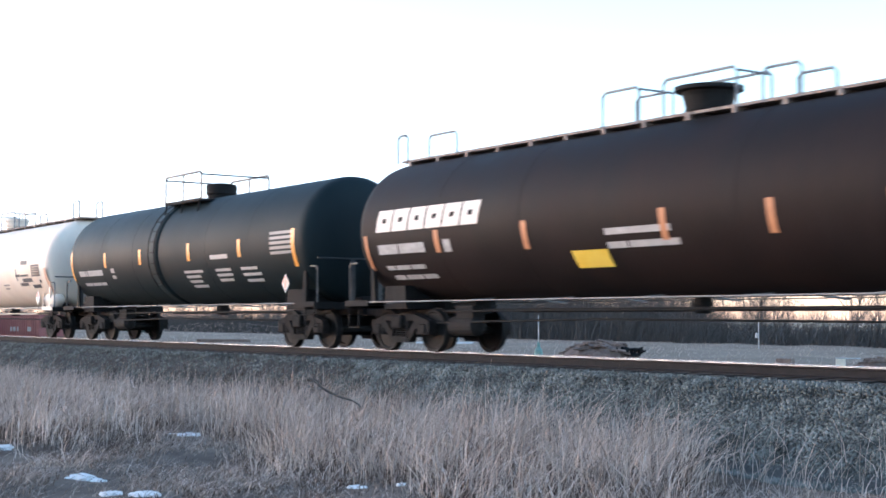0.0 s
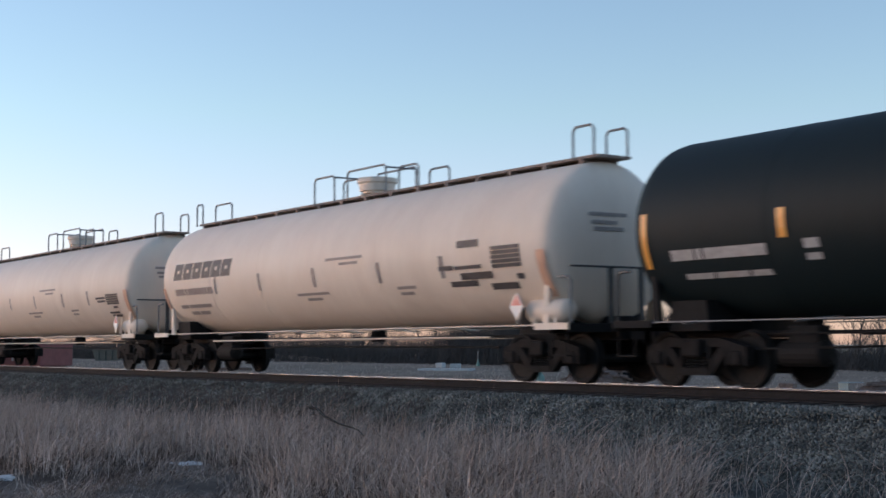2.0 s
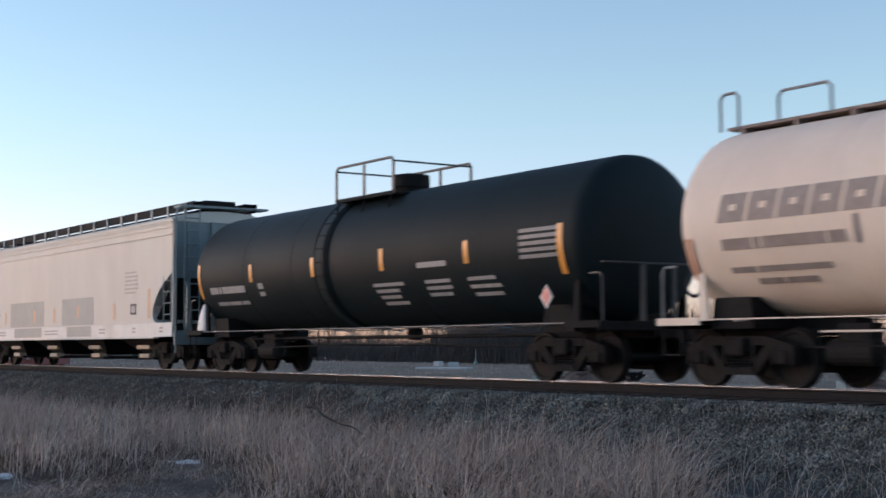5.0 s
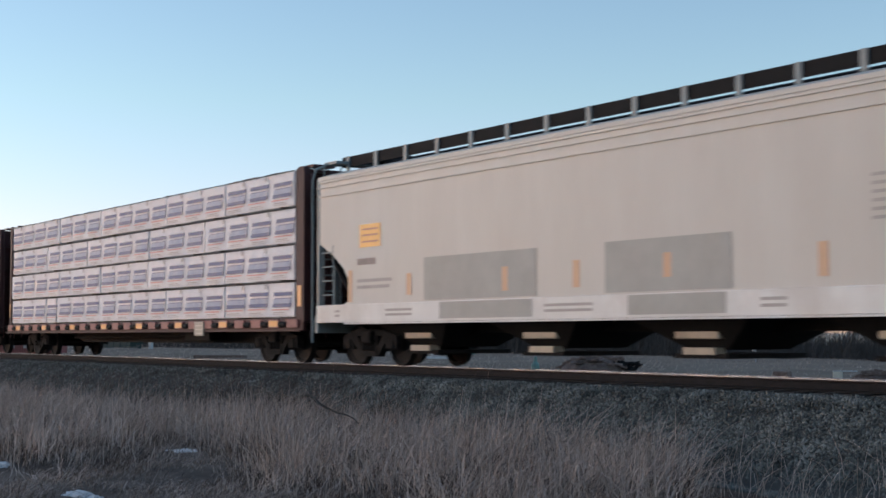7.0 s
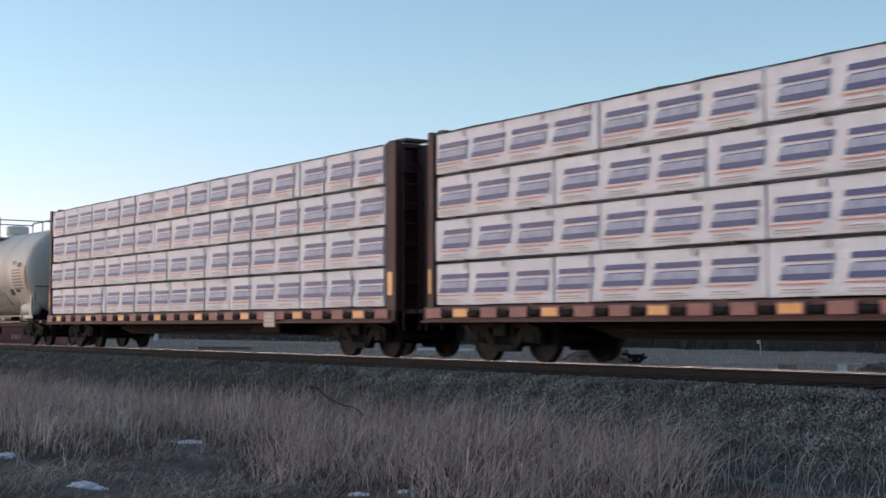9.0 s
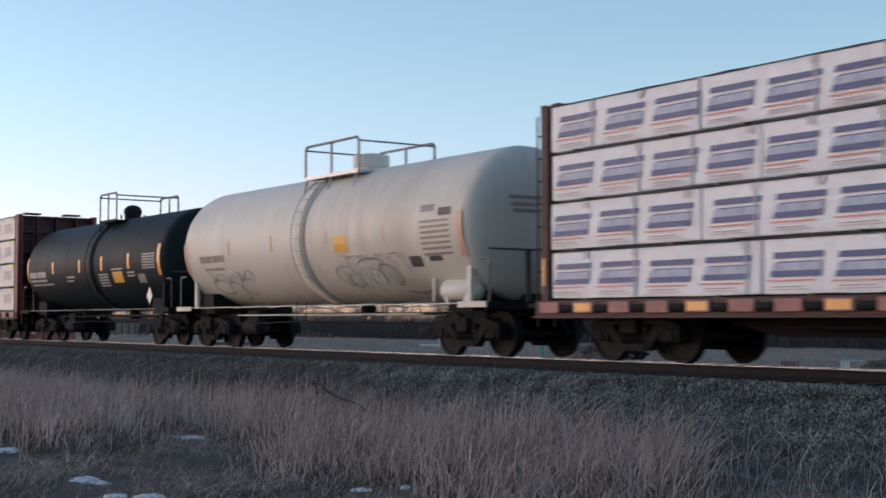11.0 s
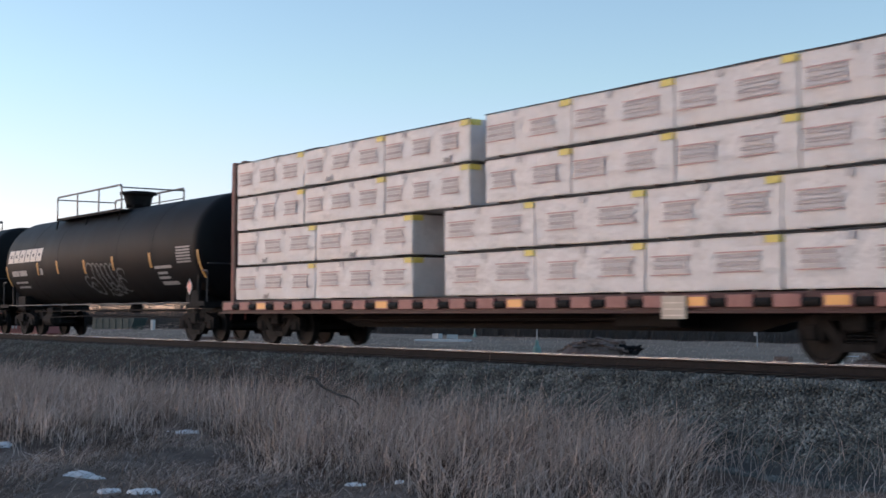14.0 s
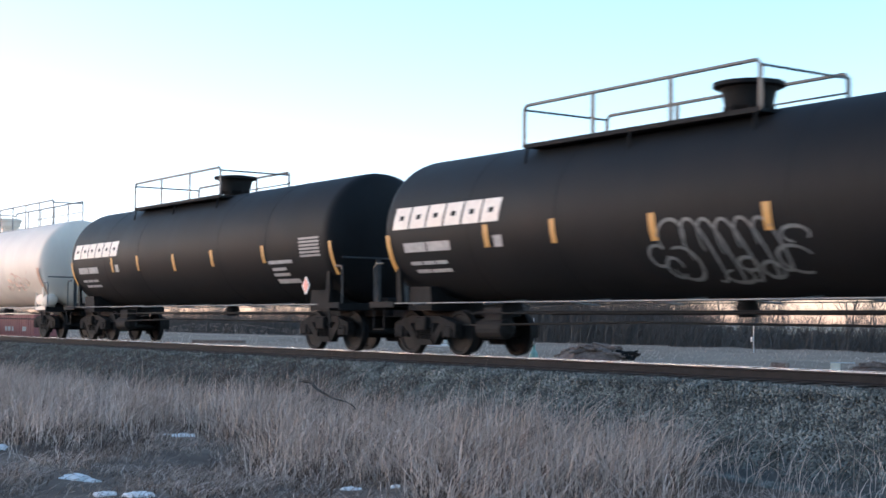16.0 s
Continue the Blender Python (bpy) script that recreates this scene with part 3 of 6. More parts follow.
    if ptype != "none":
        a0, a1, w, low, hi = style.get("plat_span", (-1.5, 1.0, 1.05, 0.7, 0.8))
        zb = top - 0.16
        pl = part("top_platform", box(bmesh.new(), dx + a0, dx + a1, -w, w, zb - 0.01, zb + 0.04), style.get("plat_mat", UNDER), car, "steel grating platform by the manway")
        for s in (-1, 1):
            part("kick_plate", box(bmesh.new(), dx + a0, dx + a1, min(s * w, s * (w + 0.03)), max(s * w, s * (w + 0.03)), zb - 0.02, zb + 0.06), style.get("plat_mat", UNDER), pl)
            for xx in (a0 + 0.1, a1 - 0.1, (a0 + a1) / 2):
                part("platform_bracket", tube(bmesh.new(), (dx + xx, s * w, zb), (dx + xx, s * r * 0.72, zc + r * 0.66), 0.025), style.get("plat_mat", UNDER), pl)
        n = style.get("posts", 3)
        for s in (-1, 1):
            bm = bmesh.new()
            y = s * w
            pipe(bm, [(dx + a0, y, zb + hi - 0.08), (dx + a0 + 0.08, y, zb + hi), (dx + a1 - 0.08, y, zb + hi), (dx + a1, y, zb + hi - 0.08)], 0.032)
            part("rail_bar", bm, rail_mat, pl)
            for k in range(n):
                xk = dx + a0 + (a1 - a0) * k / (n - 1)
                part("post", box(bmesh.new(), xk - 0.042, xk + 0.042, y - 0.012, y + 0.012, zb, zb + hi - (0.08 if k in (0, n - 1) else 0)), rail_mat, pl)
            if n > 3 and s > 0:
                part("mid_bar", pipe(bmesh.new(), [(dx + a0 + 2.2, y, zb + hi * 0.6), (dx + a1, y, zb + hi * 0.6)], 0.018), rail_mat, pl)
        for xx in (a0, a1):
            bm = pipe(bmesh.new(), [(dx + xx, -w, zb + hi - 0.08), (dx + xx, w, zb + hi - 0.08)], 0.022)
            part("end_bar", bm, rail_mat, pl)
    # full length top walk with hoops at the ends
    if style.get("top_walk"):
        zb = top + 0.03
        bm = box(bmesh.new(), -half + 0.35, half - 0.15, -0.42, 0.42, zb, zb + 0.05)
        tw = part("top_walk", bm, RUST_WALK, car, "rusty running board along the top")
        n = 16
        for k in range(n):
            xk = -half + 0.7 + (2 * half - 1.3) * k / (n - 1)
            part("walk_bracket", box(bmesh.new(), xk - 0.05, xk + 0.05, -0.44, 0.44, zb - 0.12, zb), RUST_WALK, tw)
        both = (-0.42, 0.42)
        spots = [(-half + 0.2, -half + 0.6, (-0.42,), 0.62), (-half + 1.45, -half + 2.5, (-0.42,), 0.50), (dx + HOOPS[0], dx + HOOPS[1], both, 0.66), (dx + HOOPS[2], dx + HOOPS[3], both, 0.68),
                 (dx + HOOPS[4], dx + HOOPS[5], both, 0.55), (half - 0.85, half - 0.25, both, 0.62)]
        for a, b, ys, up in spots:
            for y in ys:
                bm = pipe(bmesh.new(), [(a, y, zb), (a, y, zb + up - 0.08), (a + 0.08, y, zb + up), (b - 0.08, y, zb + up), (b, y, zb + up - 0.08), (b, y, zb)], 0.026)
                part("hoop", bm, rail_mat, tw)
        for xe in (dx + HOOPS[1], dx + HOOPS[3]):
            part("hoop_bar", tube(bmesh.new(), (xe, -0.42, zb + 0.62), (xe, 0.42, zb + 0.62), 0.022), rail_mat, tw)
    # saddle strap with side ladder
    if "strap" in style:
        sx = style["strap"]
        part("shell_band", lathe(bmesh.new(), [(sx - 0.30, r - 0.002), (sx - 0.30, r + 0.012), (sx + 0.30, r + 0.012), (sx + 0.30, r - 0.002)], "X", 72, (0, 0, zc)), paint, car, smooth=True)
        for s in (-1, 1):
            pts = [(s * (r + 0.09) * math.cos(a), zc + (r + 0.09) * math.sin(a)) for a in [radians(v) for v in range(-38, 62, 12)]]
            bm = pipe(bmesh.new(), [(sx - 0.22, y, z) for y, z in pts], 0.014)
            lad = part("ladder", bm, style.get("ladder_mat", rail_mat), car, "steel side ladder")
            part("stile", pipe(bmesh.new(), [(sx + 0.22, y, z) for y, z in pts], 0.014), style.get("ladder_mat", rail_mat), lad)
            for a in range(-34, 60, 11):
                y, z = s * (r + 0.09) * math.cos(radians(a)), zc + (r + 0.09) * math.sin(radians(a))
                part("rung", tube(bmesh.new(), (sx - 0.22, y, z), (sx + 0.22, y, z), 0.013), style.get("ladder_mat", rail_mat), lad)
            bm = pipe(bmesh.new(), [(sx - 0.22, s * 1.5, 1.15), (sx - 0.22, s * 1.5, 0.70), (sx + 0.22, s * 1.5, 0.70), (sx + 0.22, s * 1.5, 1.15)], 0.016)
            part("ladder_step", bm, UNDER, car)
    # reflective strips
    for bx, z0, z1, w in bars:
        part("reflective_strip", wrap_patch(bmesh.new(), bx - w * 0.4, bx + w * 0.4, z0, z1, r, zc, 0.016), bar_mat or ORANGE, tank)
    return car, tank


def stencil(tank, name, mat, r, zc, rows, label=""):
    """Rows of (x, z, height, widths): illegible painted lettering as bars."""
    for x, z, h, widths in rows:
        for w in widths:
            part("stencil_bar", wrap_patch(bmesh.new(), x, x + w, z, z + h, r, zc, 0.015), mat, tank, label)
            x += w + 0.05


def placard(car, x, z, y, mat=PLACARD_R, size=0.22, full=False):
    bm = bmesh.new()
    prism(bm, [(x - size * 0.8, z), (x, z + size), (x + size * 0.8, z), (x, z - size)], y - 0.012, y)
    p = part("placard", bm, PLACARD_W, car, "diamond hazard placard in a holder")
    part("placard_stem", tube(bmesh.new(), (x, y + 0.02, z - size * 0.5), (x, y + 0.02, 1.06), 0.014), UNDER, car)
    bm = prism(bmesh.new(), [(x - size * 0.62, z + 0.02), (x, z + size * 0.85), (x + size * 0.62, z + 0.02)] + ([(x, z - size * 0.8)] if full else []), y - 0.018, y - 0.0125)
    part("placard_print", bm, mat, p)


def white_cover(car, x, y, z):
    """A white cloth cover tied over a fitting on the end platform."""
    bm = lathe(bmesh.new(), [(0.0, 0.28), (0.05, 0.30), (0.28, 0.26), (0.50, 0.18), (0.64, 0.11), (0.71, 0.05), (0.73, 0)], "Z", 18)
    for v in bm.verts:
        a = math.atan2(v.co.y, v.co.x)
        q = 1 + 0.08 * math.sin(5 * a) * (1 - v.co.z)
        v.co = Vector((v.co.x * q + x - 0.08 * v.co.z, v.co.y * q * 0.6 + y, v.co.z + z))
    part("cloth_cover", bm, PLACARD_W, car, "white cloth cover over a fitting", smooth=True)


def reservoir(car, x, mat):
    bm = lathe(bmesh.new(), [(x - 0.62, 0), (x - 0.58, 0.14), (x - 0.48, 0.22), (x + 0.48, 0.22), (x + 0.58, 0.14), (x + 0.62, 0)], "X", 20, (0, -1.12, 1.33))
    part("air_reservoir", bm, mat, car, "painted air reservoir", smooth=True)
    for q in (-0.35, 0.28):
        part("reservoir_bracket", box(bmesh.new(), x + q, x + q + 0.07, -1.3, -0.95, 1.05, 1.2), mat, car)
    bm = pipe(bmesh.new(), [(x - 0.9, -1.2, 1.1), (x - 0.95, -1.15, 1.7), (x - 0.75, -1.2, 1.95)], 0.035)
    part("valve_pipe", bm, mat, car)


def lines(x, z, n, w, rng, h=0.06, step=0.13, cut=(0.75, 1.0)):
    return [(x, z - k * step, h, [w * rng.uniform(*cut)]) for k in range(n)]


def build_tanks():
    rng = random.Random(5)
    r, zc = 1.55, 2.62
    # brown-black car at the head
    st = dict(dome="hat", dome_x=0.68, platform="none", top_walk=True, rail_mat=DULL_STEEL, rings=[], dome_mat=UNDER)
    car, tk = tank_car(91.5, "brownish black tank car with a block mark and orange strips", BLACK_BROWN, 8.75, r, zc, 7.45, st,
                       [(-8.1, 1.75, 2.5, 0.16), (-5.42, 2.05, 2.5, 0.2), (-2.55, 2.0, 2.52, 0.2), (1.1, 2.0, 2.52, 0.2), (3.4, 2.0, 2.52, 0.2), (5.6, 2.0, 2.52, 0.2), (8.1, 1.75, 2.5, 0.16)], BROWN_BAR)
    part("logo", logo(bmesh.new(), -7.68, 2.55, 3.75, 0.46, r, zc), INK_CREAM, tk, "cream block mark")
    stencil(tk, "stencil", INK_WHITE, r, zc, [(-7.65, 2.08, 0.2, [0.75, 0.95]), (-5.2, 2.05, 0.25, [0.24]), (-7.55, 1.75, 0.09, [0.3, 0.55, 0.5]), (-7.45, 1.55, 0.09, [0.4, 0.6, 0.5]),
                                              (-0.35, 2.15, 0.11, [1.6]), (-0.35, 1.92, 0.11, [0.5, 1.2])])
    part("sign", wrap_patch(bmesh.new(), -1.35, -0.4, 1.62, 1.92, r, zc, 0.014), YELLOW, tk, "yellow sign")
    # charcoal cars with a strap and ladder in the middle
    for k, x in enumerate((72.6, 14.5)):
        st = dict(dome="drum", dome_x=0.33, plat_span=(-1.55, 0.9, 1.05, 0.7, 0.8), strap=-0.9 if k == 0 else -1.05, ladder_mat=UNDER, rail_mat=RAIL_PAINT_BLACK, dome_mat=UNDER, posts=3)
        car, tk = tank_car(x, "charcoal grey tank car with orange reflective strips", CHARCOAL, 8.25, r, zc, 7.0, st,
                           [(-7.66, 1.95, 2.85, 0.17), ((-4.72, -4.65)[k], 2.28, 2.72, 0.2), ((-1.93, -1.5)[k], 2.28, 2.72, 0.2), (1.5, 2.28, 2.75, 0.2), (4.6, 2.28, 2.72, 0.2), (7.48, 1.95, 2.85, 0.2)], ORANGE)
        stencil(tk, "stencil", INK_WHITE, r, zc, [(-7.1, 2.05, 0.17, [0.5, 0.12, 1.3]), (-6.9, 1.75, 0.09, [0.6, 0.7, 0.4]), (-4.35, 2.1, 0.14, [0.28]), (-4.35, 1.93, 0.1, [0.28]),
                                                  (1.0, 1.95, 0.07, [1.2]), (1.05, 1.82, 0.07, [0.9]), (1.1, 1.69, 0.07, [0.8]), (1.15, 1.56, 0.07, [0.9]),
                                                  (2.85, 2.27, 0.11, [1.05]), (3.0, 1.95, 0.07, [0.9]), (3.0, 1.82, 0.07, [0.9]), (3.0, 1.69, 0.07, [0.8]),
                                                  (4.5, 1.95, 0.07, [0.9]), (4.5, 1.80, 0.07, [1.0]), (4.55, 1.65, 0.07, [0.9])])
        stencil(tk, "stencil_panel", INK_GREY, r, zc, [(6.3, 2.75 - 0.12 * j, 0.07, [1.1]) for j in range(5)])
        if k == 1:
            white_cover(car, -7.95, -1.22, 1.10)
        placard(car, 7.0, 1.55, -1.47, PLACARD_R, 0.22, True)
    # cream white cars
    for k, (x, tail) in enumerate(((53.68, False), (33.65, True))):
        st = dict(dome="cup", dome_x=0.45, platform="none", top_walk=True, rail_mat=DULL_STEEL, sill_mat=WHITE_TANK, side_mat=WHITE_TANK, light_saddle=True, dome_mat=WHITE_TANK,
                  plat_span=(-1.0, 0.8, 0.7, 0.7, 0.95))
        car, tk = tank_car(x, "cream white tank car with a faded block mark", WHITE_TANK, 9.0, r, zc, 7.9, st,
                           [(-8.5, 1.7, 2.35, 0.24), (8.5, 1.6, 2.45, 0.30)], SALMON)
        part("logo", logo(bmesh.new(), -7.85, 2.55, 3.6, 0.44, r, zc), INK_DARK if k == 0 else INK_BROWN, tk, "dark block mark")
        stencil(tk, "stencil", INK_BROWN, r, zc, [(-7.8, 2.13, 0.17, [0.6, 0.12, 1.2, 0.3]), (-7.75, 1.78, 0.09, [0.5, 1.4]), (-7.3, 1.6, 0.09, [0.5, 0.6]),
                                                  (-5.28, 2.1, 0.4, [0.10]), (-2.75, 2.1, 0.42, [0.11]), (0.0, 2.08, 0.44, [0.13]), (2.85, 2.06, 0.44, [0.14]), (5.24, 2.06, 0.44, [0.14]),
                                                  (0.7, 2.64, 0.06, [1.6]), (1.3, 2.52, 0.06, [0.8]), (3.5, 1.9, 0.06, [0.7]), (3.55, 1.78, 0.06, [0.5]), (-0.9, 1.9, 0.06, [1.5]), (-0.5, 1.78, 0.06, [0.7])])
        if k == 0:
            rows = [(7.0, 2.52 - 0.085 * j, 0.07, [0.9]) for j in range(5)]
            rows += [(5.9, 2.62, 0.14, [0.7]), (5.2, 2.2, 0.09, [0.5]), (5.75, 2.2, 0.07, [0.9]), (5.9, 2.0, 0.13, [1.05]), (5.5, 1.87, 0.11, [0.9]), (6.8, 1.78, 0.12, [0.85]), (7.7, 1.95, 0.1, [0.2])]
        else:
            rows = [(6.88, 2.30 - 0.065 * j, 0.055, [1.0]) for j in range(5)]
            rows += [(6.0, 2.22, 0.06, [0.8]), (6.1, 2.12, 0.06, [0.7]), (7.3, 1.92, 0.06, [0.35]), (6.8, 1.76, 0.06, [0.8]), (6.9, 1.66, 0.07, [0.75])]
        stencil(tk, "stencil_panel", INK_DARK, r, zc, rows)
        part("end_stencil", end_bars(9.0, r, zc), INK_BROWN, tk)
        placard(car, 7.75, 1.42, -1.50, PLACARD_R, 0.26)
        reservoir(car, 8.3, WHITE_TANK)
    # light grey car with a strap, scrawled on
    r, zc = 1.60, 2.70
    st = dict(dome="drum", dome_x=0.6, plat_span=(-1.35, 1.15, 1.05, 0.7, 0.8), strap=-0.1, rail_mat=DULL_STEEL, sill_mat=GREY_TANK, side_mat=GREY_TANK, light_saddle=True, dome_mat=GREY_TANK, plat_mat=GALV,
              ladder_mat=GALV)
    car, tk = tank_car(-68.85, "light grey tank car with scrawled paint and rust streaks", GREY_TANK, 7.05, r, zc, 6.0, st,
                       [(-6.55, 2.0, 2.8, 0.2), (6.5, 2.0, 2.9, 0.24), (-3.89, 2.4, 2.8, 0.1), (-1.5, 2.4, 2.8, 0.1), (1.2, 2.45, 2.8, 0.09), (3.69, 2.4, 2.75, 0.09)], SALMON)
    stencil(tk, "stencil", INK_BROWN, r, zc, [(-5.7, 2.26, 0.18, [0.75, 0.7]), (-5.5, 2.05, 0.07, [0.5, 0.6]), (5.1, 2.95, 0.14, [0.5])] + [(5.1, 2.72 - 0.11 * j, 0.05, [1.05]) for j in range(7)])
    stencil(tk, "stencil_panel", INK_DARK, r, zc, [(5.75, 2.84, 0.16, [0.45]), (4.5, 1.85, 0.22, [0.45]), (5.25, 1.95, 0.10, [0.45])])
    part("sign", wrap_patch(bmesh.new(), 1.52, 2.15, 2.27, 2.62, r, zc, 0.014), GOLD, tk, "yellow sign")
    scrawl(tk, r, zc, INK_FAINT, [(-5.4, 1.75, 2.6, 0.14, 8), (1.7, 1.7, 2.8, 0.20, 6), (1.4, 1.5, 2.4, 0.22, 5)], 0.02)
    scrawl(tk, r, zc, INK_BROWN, [(1.75, 2.1, 1.1, 0.04, 2), (3.1, 2.08, 1.3, 0.05, 3)], 0.018)
    for x0, z0, a, b, lean, f0, f1 in ((1.75, 1.75, 0.45, 0.20, -0.3, -0.1, 0.8), (1.95, 1.62, 0.30, 0.14, 0.2, 0.2, 1.2), (2.9, 1.95, 0.55, 0.13, 0.1, 0.05, 0.5), (3.5, 1.72, 0.34, 0.22, -0.4, -0.3, 0.6),
                                       (4.1, 1.42, 0.55, 0.10, 0.0, 0.55, 1.0), (-4.9, 1.62, 0.50, 0.18, -0.3, 0.0, 0.9), (-4.2, 1.52, 0.34, 0.22, -0.2, -0.3, 0.55), (-3.4, 1.60, 0.42, 0.20, 0.3, 0.1, 0.8)):
        part("spray_stroke", stroke(x0, z0, a, b, lean, f0, f1, r, zc), INK_GREY if x0 > 2.5 else INK_FAINT, tk, "faded grey spray-paint stroke")
    reservoir(car, 5.95, GREY_TANK)
    part("end_stencil", end_bars(7.05, r, zc), INK_BROWN, tk)
    # short charcoal car
    r, zc = 1.51, 2.56
    st = dict(dome="cap", dome_x=0.13, plat_span=(-0.18, 1.27, 1.05, 0.7, 0.9), strap=0.3, ladder_mat=UNDER, rail_mat=RAIL_PAINT_BLACK, dome_mat=UNDER)
    car, tk = tank_car(-83.43, "short charcoal tank car with amber strips and signs", CHARCOAL, 6.45, r, zc, 5.2, st,
                       [(-5.95, 2.1, 2.95, 0.16), (-3.26, 2.32, 2.72, 0.19), (-0.67, 2.3, 2.72, 0.21), (1.34, 2.3, 2.74, 0.21), (3.58, 2.3, 2.76, 0.22), (5.90, 2.05, 2.95, 0.26)], ORANGE)
    stencil(tk, "stencil", INK_WHITE, r, zc, [(-5.75, 2.22, 0.20, [0.72, 0.95]), (-5.75, 2.08, 0.08, [1.75]), (-5.6, 1.95, 0.06, [0.9, 1.2]), (-1.95, 2.14, 0.06, [0.75]), (-2.0, 2.02, 0.05, [0.65]),
                                              (2.15, 2.29, 0.05, [0.95]), (3.4, 2.16, 0.05, [0.6]), (3.42, 2.06, 0.05, [0.55])] + [(1.0, 2.15 - 0.085 * j, 0.05, [0.8]) for j in range(5)])
    stencil(tk, "stencil_panel", INK_GREY, r, zc, [(4.65, 2.66 - 0.08 * j, 0.05, [0.98]) for j in range(6)])
    part("sign", wrap_patch(bmesh.new(), 2.2, 3.0, 1.9, 2.24, r, zc, 0.014), GOLD, tk, "amber sign")
    part("notice", wrap_patch(bmesh.new(), 4.2, 4.75, 1.86, 2.12, r, zc, 0.014), INK_GREY, tk, "small framed notice")
    part("end_stencil", end_bars(6.45, r, zc), INK_GREY, tk)
    placard(car, 5.15, 1.45, -1.45, PLACARD_W, 0.26)
    # black cars with a block mark and long railings
    r, zc = 1.55, 2.62
    for k, x in enumerate((-122.85, -141.95)):
        st = dict(dome="hat", dome_x=0.55, plat_span=(-4.7, 1.2, 1.05, 0.7, 0.8), posts=4, rail_mat=RAIL_PAINT_BLACK, dome_mat=UNDER)
        car, tk = tank_car(x, "black tank car with silver scrawl and white marks" if k == 0 else "black tank car with a cream block mark", BLACK, 8.65, r, zc, 7.45, st,
                           [(-8.15, 1.75, 2.5, 0.2), (-4.72, 2.12, 2.55, 0.2), (-2.72, 2.12, 2.55, 0.18), (-0.17, 2.05, 2.5, 0.2), (2.29, 2.1, 2.52, 0.2), (5.2, 2.1, 2.52, 0.2), (8.5, 1.75, 2.5, 0.16)], AMBER_DULL)
        part("logo", logo(bmesh.new(), -7.96, 2.6, 3.7, 0.45, r, zc), INK_CREAM, tk, "cream block mark")
        stencil(tk, "stencil", INK_WHITE, r, zc, [(-7.6, 2.12, 0.19, [0.8, 0.8]), (-7.5, 1.86, 0.07, [0.4, 0.4, 0.4]), (-7.4, 1.70, 0.07, [0.5, 0.7]), (-4.5, 2.12, 0.22, [0.26]),
                                                  (5.4, 2.06, 0.08, [1.2]), (5.5, 1.90, 0.07, [0.7]), (5.45, 1.77, 0.07, [0.8]), (5.5, 1.60, 0.10, [1.1])])
        stencil(tk, "stencil_panel", INK_GREY, r, zc, [(7.05, 2.58 - 0.08 * j, 0.05, [0.95]) for j in range(6)])
        if k == 0:
            for x0, z0, a, b, lean, f0, f1 in SILVER:
                part("spray_stroke", stroke(x0, z0, a, b, lean, f0, f1, r, zc), CHALK, tk, "silver spray-paint stroke")
        placard(car, 7.85 if k == 0 else 7.3, 1.5, -1.47, PLACARD_R, 0.22, True)
    # pale car at the tail
    st = dict(dome="cup", dome_x=0.25, plat_span=(-0.9, 6.8, 0.55, 0.7, 0.95), rail_mat=DULL_STEEL, sill_mat=WHITE_TANK, side_mat=WHITE_TANK, light_saddle=True, dome_mat=WHITE_TANK, posts=6, plat_mat=RUST_WALK)
    car, tk = tank_car(-162.0, "cream white tank car with an orange end stripe", WHITE_TANK, 9.0, r, zc, 7.9, st, [(-8.5, 1.7, 2.35, 0.24), (8.45, 1.6, 2.45, 0.30)], SALMON)
    scrawl(tk, r, zc, SALMON, [(4.9, 1.85, 2.4, 0.24, 4), (4.6, 1.7, 2.2, 0.16, 3)], 0.03)
    reservoir(car, 8.25, WHITE_TANK)


# leaning loops of the silver scrawl: middle, half width and height, lean, from and to in turns
SILVER = [(-0.22, 1.80, 0.20, 0.17, 0.0, 0.1, 1.0), (0.20, 2.10, 0.30, 0.27, 0.1, -0.1, 0.62), (0.30, 1.66, 0.34, 0.26, -0.1, -0.45, 0.32), (0.05, 1.60, 0.18, 0.16, 0.0, 0.0, 0.9),
          (0.75, 1.86, 0.26, 0.50, -0.28, -0.30, 0.55), (1.10, 1.84, 0.24, 0.50, -0.28, -0.30, 0.50), (1.48, 1.84, 0.25, 0.48, -0.28, -0.32, 0.52), (1.86, 1.86, 0.24, 0.46, -0.28, -0.35, 0.5),
          (2.22, 1.90, 0.22, 0.40, -0.30, -0.40, 0.5), (1.30, 1.44, 0.28, 0.10, 0.0, 0.3, 1.1), (2.05, 1.52, 0.20, 0.12, 0.0, 0.0, 1.0), (2.62, 1.66, 0.34, 0.20, -0.3, 0.05, 0.8),
          (2.75, 2.02, 0.26, 0.12, -0.2, -0.1, 0.7), (1.62, 1.62, 0.18, 0.10, 0.0, 0.0, 1.0)]


def stroke(x0, z0, a, b, lean, f0, f1, r, zc):
    """One sprayed arc on the flank of the tank."""
    bm = bmesh.new()
    prev = None
    for k in range(29):
        g = 2 * math.pi * (f0 + (f1 - f0) * k / 28)
        w = 0.030 * (0.55 + 0.45 * math.sin(math.pi * (k + 1) / 30))
        cur = []
        for e in (-w, w):
            z = z0 + (b + e) * math.sin(g)
            x = x0 + (a + e) * math.cos(g) + lean * (z0 - z) * -1
            q = (z - zc) / r
            cur.append(bm.verts.new((x, -math.sqrt(1 - q * q) * (r + 0.016), z)))
        if prev:
            bm.faces.new((prev[0], cur[0], cur[1], prev[1]))
        prev = cur
    return bm


